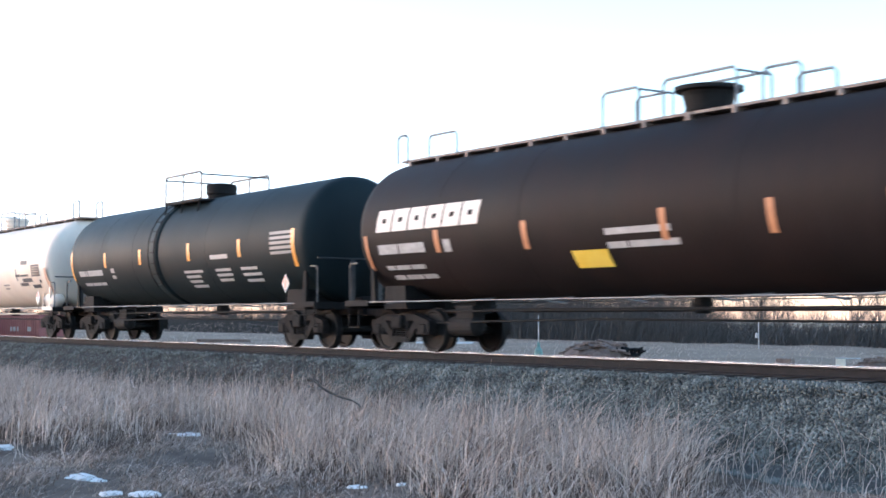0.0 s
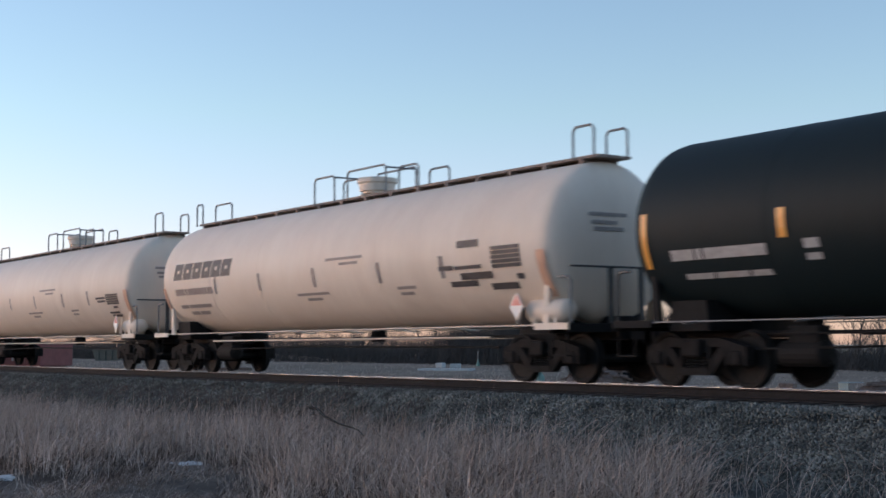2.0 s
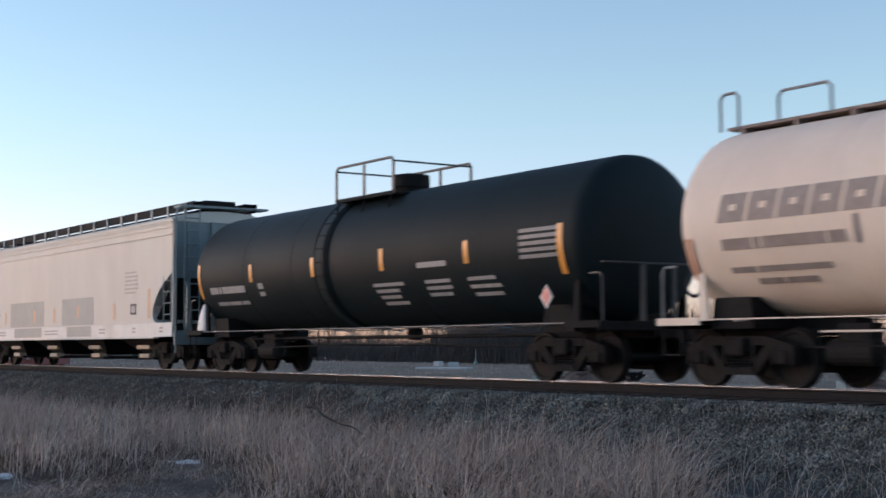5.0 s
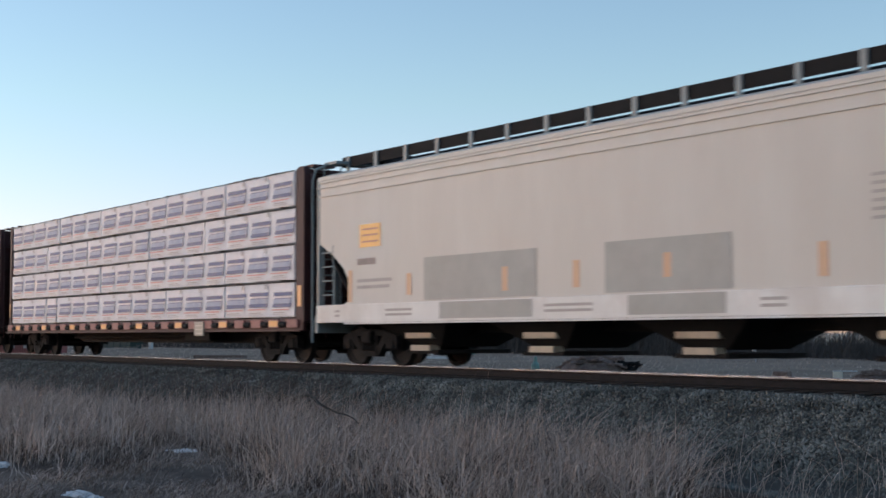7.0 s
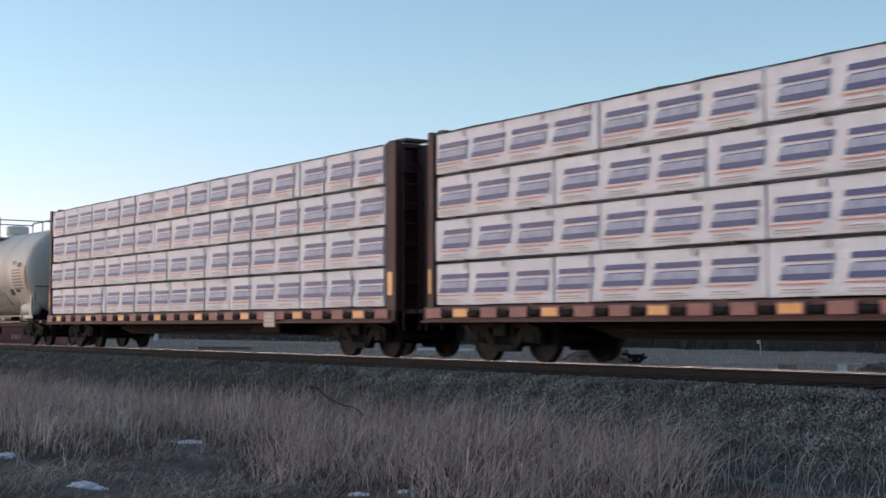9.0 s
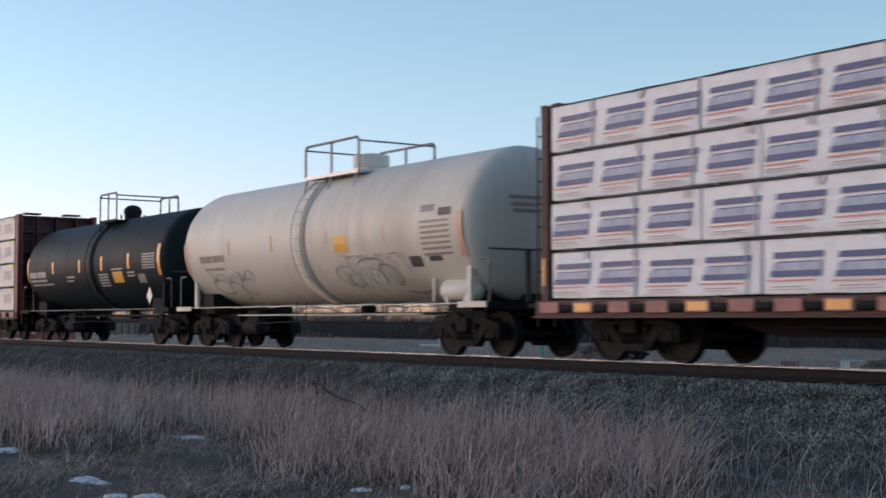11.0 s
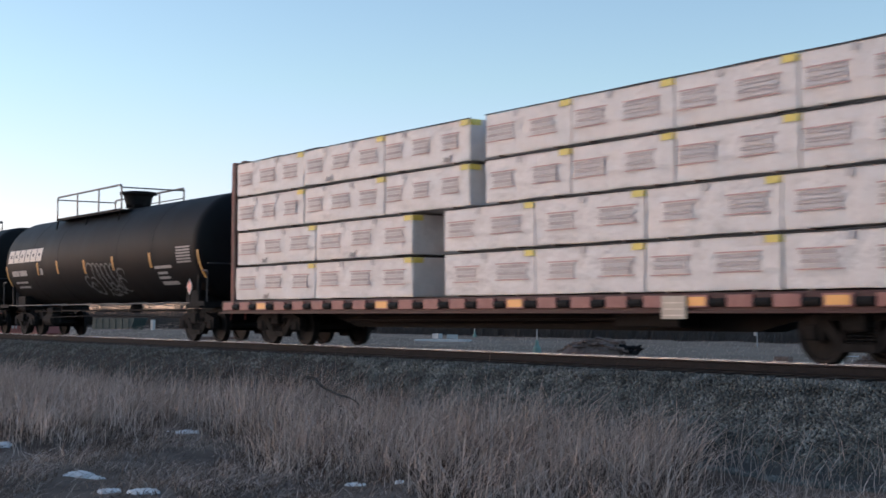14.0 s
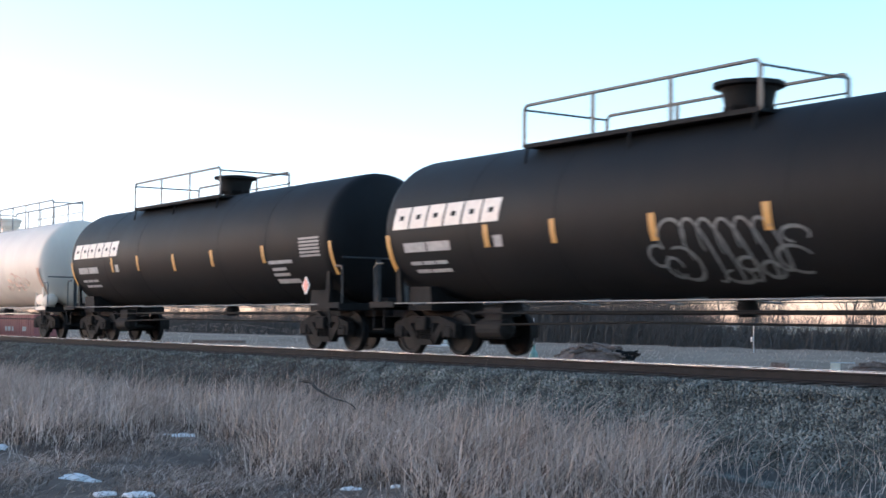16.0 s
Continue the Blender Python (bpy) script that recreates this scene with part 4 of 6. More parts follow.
def end_bars(half, r, zc):
    """Small lettering on the domed end."""
    bm = bmesh.new()
    for y, z, w in ((-0.75, zc + 0.45, 0.9), (-0.70, zc + 0.30, 0.6), (-0.65, zc + 0.18, 0.7)):
        n = 5
        rows = []
        for k in range(n + 1):
            yy = y + w * k / n
            pts = []
            for zz in (z, z + 0.07):
                d = math.hypot(yy, zz - zc) / r
                pts.append(bm.verts.new((half - 0.56 + 0.56 * max(0, 1 - d ** 2.56) ** 0.39 + 0.012, yy, zz)))
            rows.append(pts)
        for a, b in zip(rows[:-1], rows[1:]):
            bm.faces.new((a[0], b[0], b[1], a[1]))
    return bm


def scrawl(tank, r, zc, mat, loops, w):
    """Looping spray-paint strokes on the flank."""
    for x0, z0, length, h, n in loops:
        bm = bmesh.new()
        prev = None
        steps = n * 18
        for k in range(steps + 1):
            f = k / steps
            a = f * n * 2 * math.pi
            x = x0 + length * f + 0.48 * math.sin(a) * length / n
            z = z0 + h * (1 + math.cos(a)) * (0.75 + 0.25 * math.sin(f * 9 + x0))
            q = (z - zc) / r
            y = -math.sqrt(1 - q * q) * (r + 0.016)
            t = w * (0.6 + 0.4 * math.sin(f * 31))
            cur = (bm.verts.new((x - t * 0.5, y, z - t)), bm.verts.new((x + t * 0.5, y, z + t)))
            if prev:
                bm.faces.new((prev[0], cur[0], cur[1], prev[1]))
            prev = cur
        part("scrawl", bm, mat, tank, "looping spray-paint scrawl")


build_tanks()


# ---------------------------------------------------------------- covered hopper
def sheet(bm, x0, x1, z0, z1, y):
    return box(bm, x0, x1, y - 0.004, y, z0, z1)


def build_hopper():
    car = start_car("covered_hopper", -4.3, "pale grey covered hopper car with grey paint patches", "hopper car")
    L, W = 9.35, 1.56
    cut = [(L, 2.75), (8.75, 2.46), (8.30, 2.15), (8.05, 1.85), (7.98, 1.6), (8.10, 1.42), (8.35, 1.34)]
    out = cut + [(-a, b) for a, b in reversed(cut)] + [(-L, 4.22), (L, 4.22)]
    body = part("body", prism(bmesh.new(), out, -W, W), HOPPER_GREY, car)
    # arched roof
    bm = bmesh.new()
    arc = [(-W - 0.03, 4.20), (-W - 0.03, 4.28), (-1.2, 4.40), (-0.6, 4.50), (0, 4.53), (0.6, 4.50), (1.2, 4.40), (W + 0.03, 4.28), (W + 0.03, 4.20)]
    a = [bm.verts.new((-L - 0.05, y, z)) for y, z in arc]
    b = [bm.verts.new((L + 0.05, y, z)) for y, z in arc]
    bm.faces.new(a), bm.faces.new(b[::-1])
    for k in range(len(arc)):
        q = (k + 1) % len(arc)
        bm.faces.new((a[k], b[k], b[q], a[q]))
    roof = part("roof", bm, HOPPER_GREY, car)
    for s in (-1, 1):
        for z, h in ((4.14, 0.05), (4.02, 0.025), (3.82, 0.05)):
            part("side_stiffener", box(bmesh.new(), -L, L, s * W - (0.03 if s < 0 else 0), s * W + (0.03 if s > 0 else 0), z, z + h), HOPPER_GREY, body)
        part("side_sill", box(bmesh.new(), -9.45, 9.45, min(s * 1.50, s * 1.60), max(s * 1.50, s * 1.60), 0.95, 1.35, 0.012), HOPPER_SILL, car, "off-white side sill")
        part("sill_lip", box(bmesh.new(), -8.2, 8.2, min(s * 1.44, s * 1.62), max(s * 1.44, s * 1.62), 0.915, 0.946), HOPPER_SILL, car)
    # roof hatch trough and running boards
    bm = box(bmesh.new(), -8.6, 8.6, -0.34, 0.34, 4.5, 4.66, 0.03)
    trough = part("hatch_trough", bm, UNDER, roof, "long dark hatch cover")
    for s in (-1, 1):
        board = part("running_board", box(box(bmesh.new(), -9.3, 9.5, s * 0.98 - 0.02, s * 0.98 + 0.02, 4.54, 4.78), -9.3, 9.5, min(s * 0.62, s * 0.98), max(s * 0.62, s * 0.98), 4.735, 4.775), UNDER, roof, "dark steel running board")
        for k in range(16):
            x = -9.0 + k * 1.2
            part("board_bracket", box(bmesh.new(), x - 0.06, x + 0.06, s * 1.02 - 0.02, s * 1.02 + 0.02, 4.36, 4.78), HOPPER_SKYLIT, board)
    for s in (-1, 1):
        part("end_board", box(bmesh.new(), s * 9.25 - 0.28, s * 9.25 + 0.28, -1.35, 1.35, 4.60, 4.66), HOPPER_SKYLIT, roof)
        part("hatch_end", box(bmesh.new(), s * 8.85 - 0.3, s * 8.85 + 0.3, -0.5, 0.5, 4.68, 4.86, 0.03), UNDER, roof)
        # end sheet, slope sheet, posts, ladders
        # end sheet coloured blue-grey for the skylight that falls on it
        part("end_sheet", box(bmesh.new(), s * 9.36 - 0.012, s * 9.36 + 0.012, -1.52, 1.52, 2.60, 4.20), HOPPER_SKYLIT, car, "upper end sheet, blue-grey skylight in its colour")
        for y in (-1.1, -0.35, 0.35, 1.1):
            part("end_rib", box(bmesh.new(), min(s * 9.37, s * 9.47), max(s * 9.37, s * 9.47), y - 0.05, y + 0.05, 1.05, 4.2), HOPPER_SKYLIT, car)
        # shade of the open end bay put into a black slope sheet
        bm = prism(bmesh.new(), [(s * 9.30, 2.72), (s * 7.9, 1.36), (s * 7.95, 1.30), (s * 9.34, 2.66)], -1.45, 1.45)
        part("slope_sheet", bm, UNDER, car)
        bm = box(bmesh.new(), min(s * 8.0, s * 9.6), max(s * 8.0, s * 9.6), -1.48, 1.48, 1.00, 1.08)
        part("end_platform", bm, UNDER, car)
        part("end_beam", box(bmesh.new(), min(s * 9.46, s * 9.62), max(s * 9.46, s * 9.62), -1.55, 1.55, 0.72, 1.12, 0.01), HOPPER_SKYLIT, car)
        for y in (-1.52, 1.52):
            part("corner_post", box(bmesh.new(), s * 9.42 - 0.06, s * 9.42 + 0.06, y - 0.05, y + 0.05, 1.05, 4.24, 0.01), HOPPER_SKYLIT, car)
            bm = ladder(bmesh.new(), s * 9.02, y * 1.02, 1.1, y * 1.02, 2.7, 0.5, 0.36, 0.02)
            part("side_ladder", bm, HOPPER_SKYLIT, car)
        bm = bmesh.new()
        for y in (-1.3, -0.85):
            tube(bm, (s * 9.62, y, 0.8), (s * 9.62, y, 4.6), 0.022)
        for k in range(10):
            tube(bm, (s * 9.62, -1.3, 0.95 + k * 0.37), (s * 9.62, -0.85, 0.95 + k * 0.37), 0.018)
        part("end_ladder", bm, HOPPER_SKYLIT, car)
        for y in (-1.58,):
            pts = [(s * 9.66, y, 0.5), (s * 9.66, y, 4.25), (s * 9.6, y + 0.05, 4.5), (s * 9.4, y + 0.25, 4.62)]
            part("grab_rail", pipe(bmesh.new(), pts, 0.03), HOPPER_SKYLIT, car)
        part("air_tank", lathe(bmesh.new(), [(-0.5, 0), (-0.45, 0.2), (0.45, 0.2), (0.5, 0)], "Y", 16, (s * 8.9, 0.5, 1.4)), UNDER, car, smooth=True)
        add_truck(car, s * 7.98)
        add_coupler(car, s * 9.6, s)
    part("centre_sill", box(bmesh.new(), -9.5, 9.5, -0.3, 0.3, 0.72, 1.02), UNDER, car)
    # discharge chutes
    for k, x in enumerate((-6.1, -2.05, 2.0, 6.05)):
        bm = bmesh.new()
        base = [(-1.5, -1.35, 1.02), (1.5, -1.35, 1.02), (1.5, 1.35, 1.02), (-1.5, 1.35, 1.02)]
        low = [(-0.42, -0.75, 0.42), (0.42, -0.75, 0.42), (0.42, 0.75, 0.42), (-0.42, 0.75, 0.42)]
        A = [bm.verts.new((x + p[0], p[1], p[2])) for p in base]
        B = [bm.verts.new((x + p[0], p[1], p[2])) for p in low]
        bm.faces.new(A), bm.faces.new(B[::-1])
        for q in range(4):
            bm.faces.new((A[q], B[q], B[(q + 1) % 4], A[(q + 1) % 4]))
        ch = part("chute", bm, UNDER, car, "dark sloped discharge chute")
        part("chute_face", box(box(bmesh.new(), x - 0.5, x + 0.5, -1.05, -0.80, 0.60, 0.90, 0.02), x - 0.36, x + 0.36, -1.0, -0.74, 0.34, 0.46, 0.01), CHUTE_TAN, ch, "tan gate housing")
        part("gate", box(bmesh.new(), x - 0.6, x + 0.6, -0.95, 0.95, 0.28, 0.36), TRUCK_IRON, ch)
    # painted patches and signs on the flank
    y = -W - 0.006
    for x0, x1 in ((-5.1, -1.45), (0.4, 3.3)):
        part("paint_patch", sheet(bmesh.new(), x0, x1, 1.38, 2.25, y), HOPPER_PATCH, body, "grey painted-over patch")
        part("sill_patch", sheet(bmesh.new(), x0 + 0.6, x1 - 0.1, 1.0, 1.33, -1.604), HOPPER_PATCH, body)
    part("sign", sheet(bmesh.new(), -7.6, -6.75, 2.58, 3.08, y), GOLD, body, "gold sign with faint bars")
    for z in (2.68, 2.82, 2.95):
        part("sign_bar", sheet(bmesh.new(), -7.5, -6.85, z, z + 0.04, y - 0.004), BROWN_BAR, body)
    for x, z0, z1 in ((-5.65, 1.5, 1.95), (-2.4, 1.5, 1.95), (-0.35, 1.5, 1.98), (1.9, 1.6, 2.0), (5.05, 1.5, 2.0), (7.75, 1.5, 2.35), (-8.0, 1.4, 2.1)):
        part("reflective_strip", sheet(bmesh.new(), x - 0.09, x + 0.09, z0, z1, y - 0.003), FADED_ORANGE, body)
    rng = random.Random(3)
    for k in range(6):
        part("stencil_bar", sheet(bmesh.new(), 5.9, 5.9 + rng.uniform(0.8, 1.15), 2.85 - k * 0.12, 2.90 - k * 0.12, y), INK_FAINT, body)
    for x, z, w, h, mt in ((-7.7, 2.2, 0.75, 0.14, INK_BROWN), (-7.7, 1.82, 1.4, 0.07, INK_FAINT), (-7.7, 1.68, 1.3, 0.07, INK_FAINT), (6.35, 1.62, 0.45, 0.32, INK_DARK)):
        part("stencil_bar", sheet(bmesh.new(), x, x + w, z, z + h, y), mt, body)
    part("stencil_window", sheet(bmesh.new(), 6.42, 6.73, 1.68, 1.88, y - 0.004), INK_WHITE, body)
    for x, w in ((-6.5, 1.0), (-1.2, 1.3), (3.9, 0.5), (-8.6, 0.2), (6.6, 0.25), (8.6, 0.25)):
        for z in (1.08, 1.18):
            part("sill_stencil", sheet(bmesh.new(), x, x + w, z, z + 0.05, -1.6035), INK_FAINT, body)


build_hopper()


# ---------------------------------------------------------------- lumber flatcars and their load
TIER = 0.884


def bundle(kind, length, seed):
    """One wrapped lumber bundle: a slightly sagging block with printed panels, straps and cap tabs. Its base centre is the origin."""
    rng = random.Random(seed)
    h, d = TIER - 0.03, 1.36
    ob = tagged(new("lumber_bundle"), "white wrapped lumber bundle with blue and red print" if kind == "blue" else "off-white wrapped lumber bundle with dull red print", "lumber bundle", "lumber bundles on the flatcars")
    bm = bmesh.new()
    nx, nz = max(4, int(length / 0.22)), 4
    box(bm, -length / 2, length / 2, -d / 2, d / 2, 0.03, h, 0.0)
    bmesh.ops.subdivide_edges(bm, edges=[e for e in bm.edges if abs((e.verts[0].co - e.verts[1].co).x) > 0.1], cuts=nx)
    bmesh.ops.subdivide_edges(bm, edges=[e for e in bm.edges if abs((e.verts[0].co - e.verts[1].co).z) > 0.1], cuts=nz)
    for v in bm.verts:
        k = noise.noise(Vector((v.co.x * 1.1 + seed * 7.3, v.co.z * 2, v.co.y)))
        c = noise.noise(Vector((v.co.x * 2.6 + v.co.z * 3.0 + seed * 3.3, v.co.z * 3.4 - v.co.x, v.co.y * 4)))
        v.co.y += 0.009 * k + (0.010 if kind == "blue" else 0.016) * c
        v.co.z += 0.014 * k
    bmesh.ops.bevel(bm, geom=[e for e in bm.edges if len(e.link_faces) == 2 and e.calc_face_angle() > 0.9], offset=0.018, segments=2, affect="EDGES")
    wrapm = WRAP if kind == "blue" else WRAP_WARM
    body = part("wrap", bm, wrapm, ob)
    for q in (-0.32, 0.32):
        part("dunnage", box(bmesh.new(), length * q - 0.05, length * q + 0.05, -d / 2, d / 2, 0, 0.032), OLD_TIMBER, ob)
    n = max(1, round(length / 1.2))
    pitch = length / n
    y = -d / 2 - 0.022
    phase = rng.uniform(-0.22, 0.22)

    def printed(name, x0, x1, z0, z1, mat, k=0, lean=0.22):
        x0, x1 = max(-length / 2 + 0.02, x0), min(length / 2 - 0.10, x1)
        if x1 - x0 > 0.05:
            part(name, prism(bmesh.new(), [(x0 + z0 * lean, z0), (x1 + z0 * lean, z0), (x1 + z1 * lean, z1), (x0 + z1 * lean, z1)], y - 0.003 - 0.003 * k, y - 0.003 * k), mat, body)

    for k in range(n):
        xc = -length / 2 + pitch * (k + 0.5) + phase * (0 if n < 2 else 1) * 0.5 - 0.08
        w = pitch * rng.uniform(0.74, 0.84)
        x0, x1 = xc - w / 2, xc + w / 2
        q = rng.uniform(-0.015, 0.015)
        if kind == "blue":
            printed("print_panel", x0, x1, 0.545 + q, 0.635 + q, PRINT_BLUE)
            printed("print_panel", x0, x1, 0.27 + q, 0.36 + q, PRINT_BLUE)
            printed("print_field", x0 + 0.015, x1 - 0.015, 0.36 + q, 0.475 + q, PRINT_GREY)
            printed("print_rule", x0 + 0.08, x1 - 0.02, 0.475 + q, 0.495 + q, PRINT_BLUE)
            printed("print_line", x0 - 0.04, x1 - 0.10, 0.20 + q, 0.228 + q, PRINT_RED)
            printed("print_text", x0 + 0.08, x1 - 0.28, 0.125, 0.145, PRINT_TAUPE)
            printed("print_text", x0 + 0.04, x1 - 0.16, 0.085, 0.103, WRAP_SHADE)
        else:
            ww = w * rng.uniform(0.10, 0.18)
            for j in range(4):
                printed("print_text", x0 + ww * rng.uniform(0.9, 1.3), x1 - ww * rng.uniform(0.9, 1.5), 0.325 + q + j * 0.066, 0.380 + q + j * 0.066, PRINT_TAUPE if j % 2 else WRAP_SHADE, 0, 0.05)
            printed("print_line", x0 + ww * 0.7, x1 - ww * 0.7, 0.595 + q, 0.618 + q, PRINT_MAROON, 0, 0.05)
            printed("print_line", x0 + ww * 0.7, x1 - ww * 0.7, 0.29 + q, 0.312 + q, PRINT_MAROON, 0, 0.05)
        xs = xc + pitch * 0.40
        if rng.random() < 0.8 and xs < length / 2 - 0.12:
            part("strap_mark", box(bmesh.new(), xs - 0.08, xs + 0.06, y - 0.003, y, h - 0.13, h - 0.015), WRAP_SHADE, body)
        if kind == "blue" and rng.random() < 0.35 and xs < length / 2 - 0.12:
            part("strap", box(bmesh.new(), xs - 0.012, xs + 0.012, y - 0.004, y + 0.03, 0.03, h + 0.006), WRAP_SHADE, body)
    if kind != "blue":
        part("corner_tape", box(bmesh.new(), length / 2 - 0.30, length / 2 - 0.02, y - 0.004, y, h - 0.12, h - 0.01), YELLOW_TAPE, body)
        part("corner_tape", box(bmesh.new(), length / 2 - 0.014, length / 2 + 0.022, -d / 2, -d / 2 + 0.25, h - 0.12, h - 0.01), YELLOW_TAPE, body)
        if rng.random() < 0.2:
            xt = rng.uniform(-0.3, 0.3) * length
            part("torn_flap", prism(bmesh.new(), [(xt, 0.06), (xt + 0.22, 0.05), (xt + 0.30, 0.20), (xt + 0.16, 0.13), (xt + 0.05, 0.17)], y - 0.006, y - 0.002), INK_GREY, body)
    # loose dark edge of the cover along the upper rim
    bm = bmesh.new()
    m = max(4, int(length / 0.3))
    lo = [(-length / 2 + length * k / m, h - 0.004) for k in range(m + 1)]
    hi = [(a, h + 0.014 + 0.016 * max(0.0, noise.noise(Vector((a * 1.3, seed * 3.1, 0)))) * 2) for a, _ in lo]
    for k in range(m):
        prism(bm, [lo[k], lo[k + 1], hi[k + 1], hi[k]], y + 0.002, y + 0.03)
    part("cover_edge", bm, STRAP, body)
    return ob


def flatcar(x, label, tiers, kind, red, trucks=8.95, seed=1):
    car = start_car("lumber_flatcar", x, label, "flatcar")
    H, B = 10.68, 11.10
    inset = 0.0 if kind == "blue" else 0.35      # the rear bulkhead stands further in
    part("deck", box(bmesh.new(), -B, B, -1.46, 1.46, 1.00, 1.085), DARK_RED, car)
    part("centre_sill", prism(bmesh.new(), [(-B, 0.98), (B, 0.98), (B, 0.70), (trucks - 1.5, 0.70), (trucks - 2.6, 0.46), (-trucks + 2.6, 0.46), (-trucks + 1.5, 0.70), (-B, 0.70)], -0.35, 0.35), UNDER, car)
    beam = part("centre_beam", box(bmesh.new(), -H + inset, H, -0.09, 0.09, 4.42, 4.60), red, car, "steel top chord along the middle")
    for k in range(10):
        xk = -H + 1.1 + k * (2 * H - 2.2) / 9
        part("beam_post", box(bmesh.new(), xk - 0.1, xk + 0.1, -0.07, 0.07, 1.085, 4.42), red, beam)
        if k < 9:
            xn = xk + (2 * H - 2.2) / 9
            part("beam_brace", tube(bmesh.new(), (xk, 0, 1.2), (xn, 0, 4.3), 0.05), red, beam)
    for s in (-1, 1):
        sill = part("side_sill", box(bmesh.new(), -B, B, min(s * 1.40, s * 1.50), max(s * 1.40, s * 1.50), 0.80, 1.08, 0.008), DARK_RED, car, "dark red side sill")
        part("sill_flange", box(bmesh.new(), -B, B, min(s * 1.36, s * 1.58), max(s * 1.36, s * 1.58), 0.765, 0.80), DARK_RED, sill)
        n = 24
        for k in range(n):
            xk = -B + 0.45 + k * (2 * B - 0.9) / (n - 1)
            amber = (k % 3 == 1) if kind == "blue" else k in (2, 8, 13, 18, 21)
            bm = box(bmesh.new(), xk - 0.27, xk + 0.27, min(s * 1.50, s * 1.56), max(s * 1.50, s * 1.56), 0.85, 1.05, 0.01)
            pk = part("stake_pocket", bm, PINK_TAB, sill, "faded red winch pocket")
            if amber:
                part("reflective_strip", box(bmesh.new(), xk - 0.22, xk + 0.22, min(s * 1.56, s * 1.566), max(s * 1.56, s * 1.566), 0.88, 1.02), ORANGE, pk)
            if k < n - 1:
                xm = xk + (2 * B - 0.9) / (n - 1) / 2
                part("winch", lathe(bmesh.new(), [(-0.16, 0), (-0.16, 0.07), (0.16, 0.07), (0.16, 0)], "X", 10, (xm, s * 1.53, 0.93)), UNDER, sill)
        part("car_plate", box(bmesh.new(), 5.3, 5.85, min(s * 1.57, s * 1.60), max(s * 1.57, s * 1.60), 0.67, 1.04), CHUTE_TAN, sill, "pale notice plate with bars")
        for z in (0.72, 0.82, 0.92):
            part("plate_bar", box(bmesh.new(), 5.36, 5.79, min(s * 1.60, s * 1.604), max(s * 1.60, s * 1.604), z, z + 0.02), INK_CREAM, sill)
        # bulkheads with ribs on the outer face
        xb = s * (H + 0.06) if s > 0 else -(H + 0.06 - inset)
        dp = 1.0 if s > 0 else 0.4
        bh = part("bulkhead", box(bmesh.new(), min(xb, xb + s * 0.08), max(xb, xb + s * 0.08), -1.5, 1.5, 1.085, 4.62), DARK_RED, car, "dark red steel bulkhead")
        for y in (-1.42, 1.42):
            part("bulkhead_post", box(bmesh.new(), min(xb + s * 0.08, xb + s * (0.08 + 0.32 * dp)), max(xb + s * 0.08, xb + s * (0.08 + 0.32 * dp)), y - 0.08, y + 0.08, 1.0, 4.66, 0.012), red, bh, "red corner post")
        if kind == "blue":
            part("post_reflector", box(bmesh.new(), min(xb + s * 0.09, xb + s * (0.09 + 0.18 * dp)), max(xb + s * 0.09, xb + s * (0.09 + 0.18 * dp)), -1.507, -1.502, 1.35, 1.85), ORANGE, bh)
        for y in (-0.75, 0, 0.75):
            part("bulkhead_rib", box(bmesh.new(), min(xb + s * 0.08, xb + s * (0.08 + 0.26 * dp)), max(xb + s * 0.08, xb + s * (0.08 + 0.26 * dp)), y - 0.05, y + 0.05, 1.0, 4.6), DARK_RED, bh)
        for z in (1.6, 2.4, 3.2, 4.0, 4.54):
            part("bulkhead_rail", box(bmesh.new(), min(xb + s * 0.08, xb + s * (0.08 + 0.16 * dp)), max(xb + s * 0.08, xb + s * (0.08 + 0.16 * dp)), -1.34, 1.34, z, z + 0.08), DARK_RED, bh)
        for y in (-0.9, 0.6):
            part("top_tab", box(bmesh.new(), min(xb, xb + s * (0.08 + 0.32 * dp)), max(xb, xb + s * (0.08 + 0.32 * dp)), y - 0.35, y + 0.25, 4.66, 4.72), DARK_RED, bh)
        bm = bmesh.new()
        xl = s * (B + 0.12) if s > 0 else -(B + 0.12 - inset)
        for k in range(8):
            tube(bm, (xl, -1.35, 1.2 + k * 0.42), (xl, -0.95, 1.2 + k * 0.42), 0.016)
        for y in (-1.35, -0.95):
            tube(bm, (xl, y, 0.6), (xl, y, 4.5), 0.02)
        part("end_ladder", bm, red, car)
        part("end_platform", box(bmesh.new(), min(s * B, s * (B + 0.5)), max(s * B, s * (B + 0.5)), -1.3, 1.3, 0.96, 1.04), UNDER, car)
        add_truck(car, s * trucks)
        add_coupler(car, s * (B + 0.1), s)
    part("brake_rigging", pipe(box(bmesh.new(), 3.6, 5.2, -1.1, -0.6, 0.52, 0.80, 0.03), [(-6, -0.8, 0.6), (3.6, -0.8, 0.66)], 0.025), UNDER, car)
    # the load on both sides of the beam
    made = {}
    for side in (-1, 1):
        for t, row in enumerate(tiers):
            for a, b in row:
                key = (round(b - a, 2), (int(a * 7) + t) % 3)
                rot = 0 if side < 0 else 180
                m = pose(x + (a + b) / 2, TRACK_Y + side * 0.80, 1.085 + t * TIER, 0, 0, rot + 0.25 * math.sin(a * 9 + t * 4))
                m.translation.y += 0.012 * math.sin(a * 5 + t * 2.3)
                if key in made:
                    ob = copy_thing(made[key], m)
                else:
                    ob = made[key] = bundle(kind, b - a - (0.03 if kind == "blue" else 0.014), seed * 50 + len(made))
                    ob.matrix_basis = m
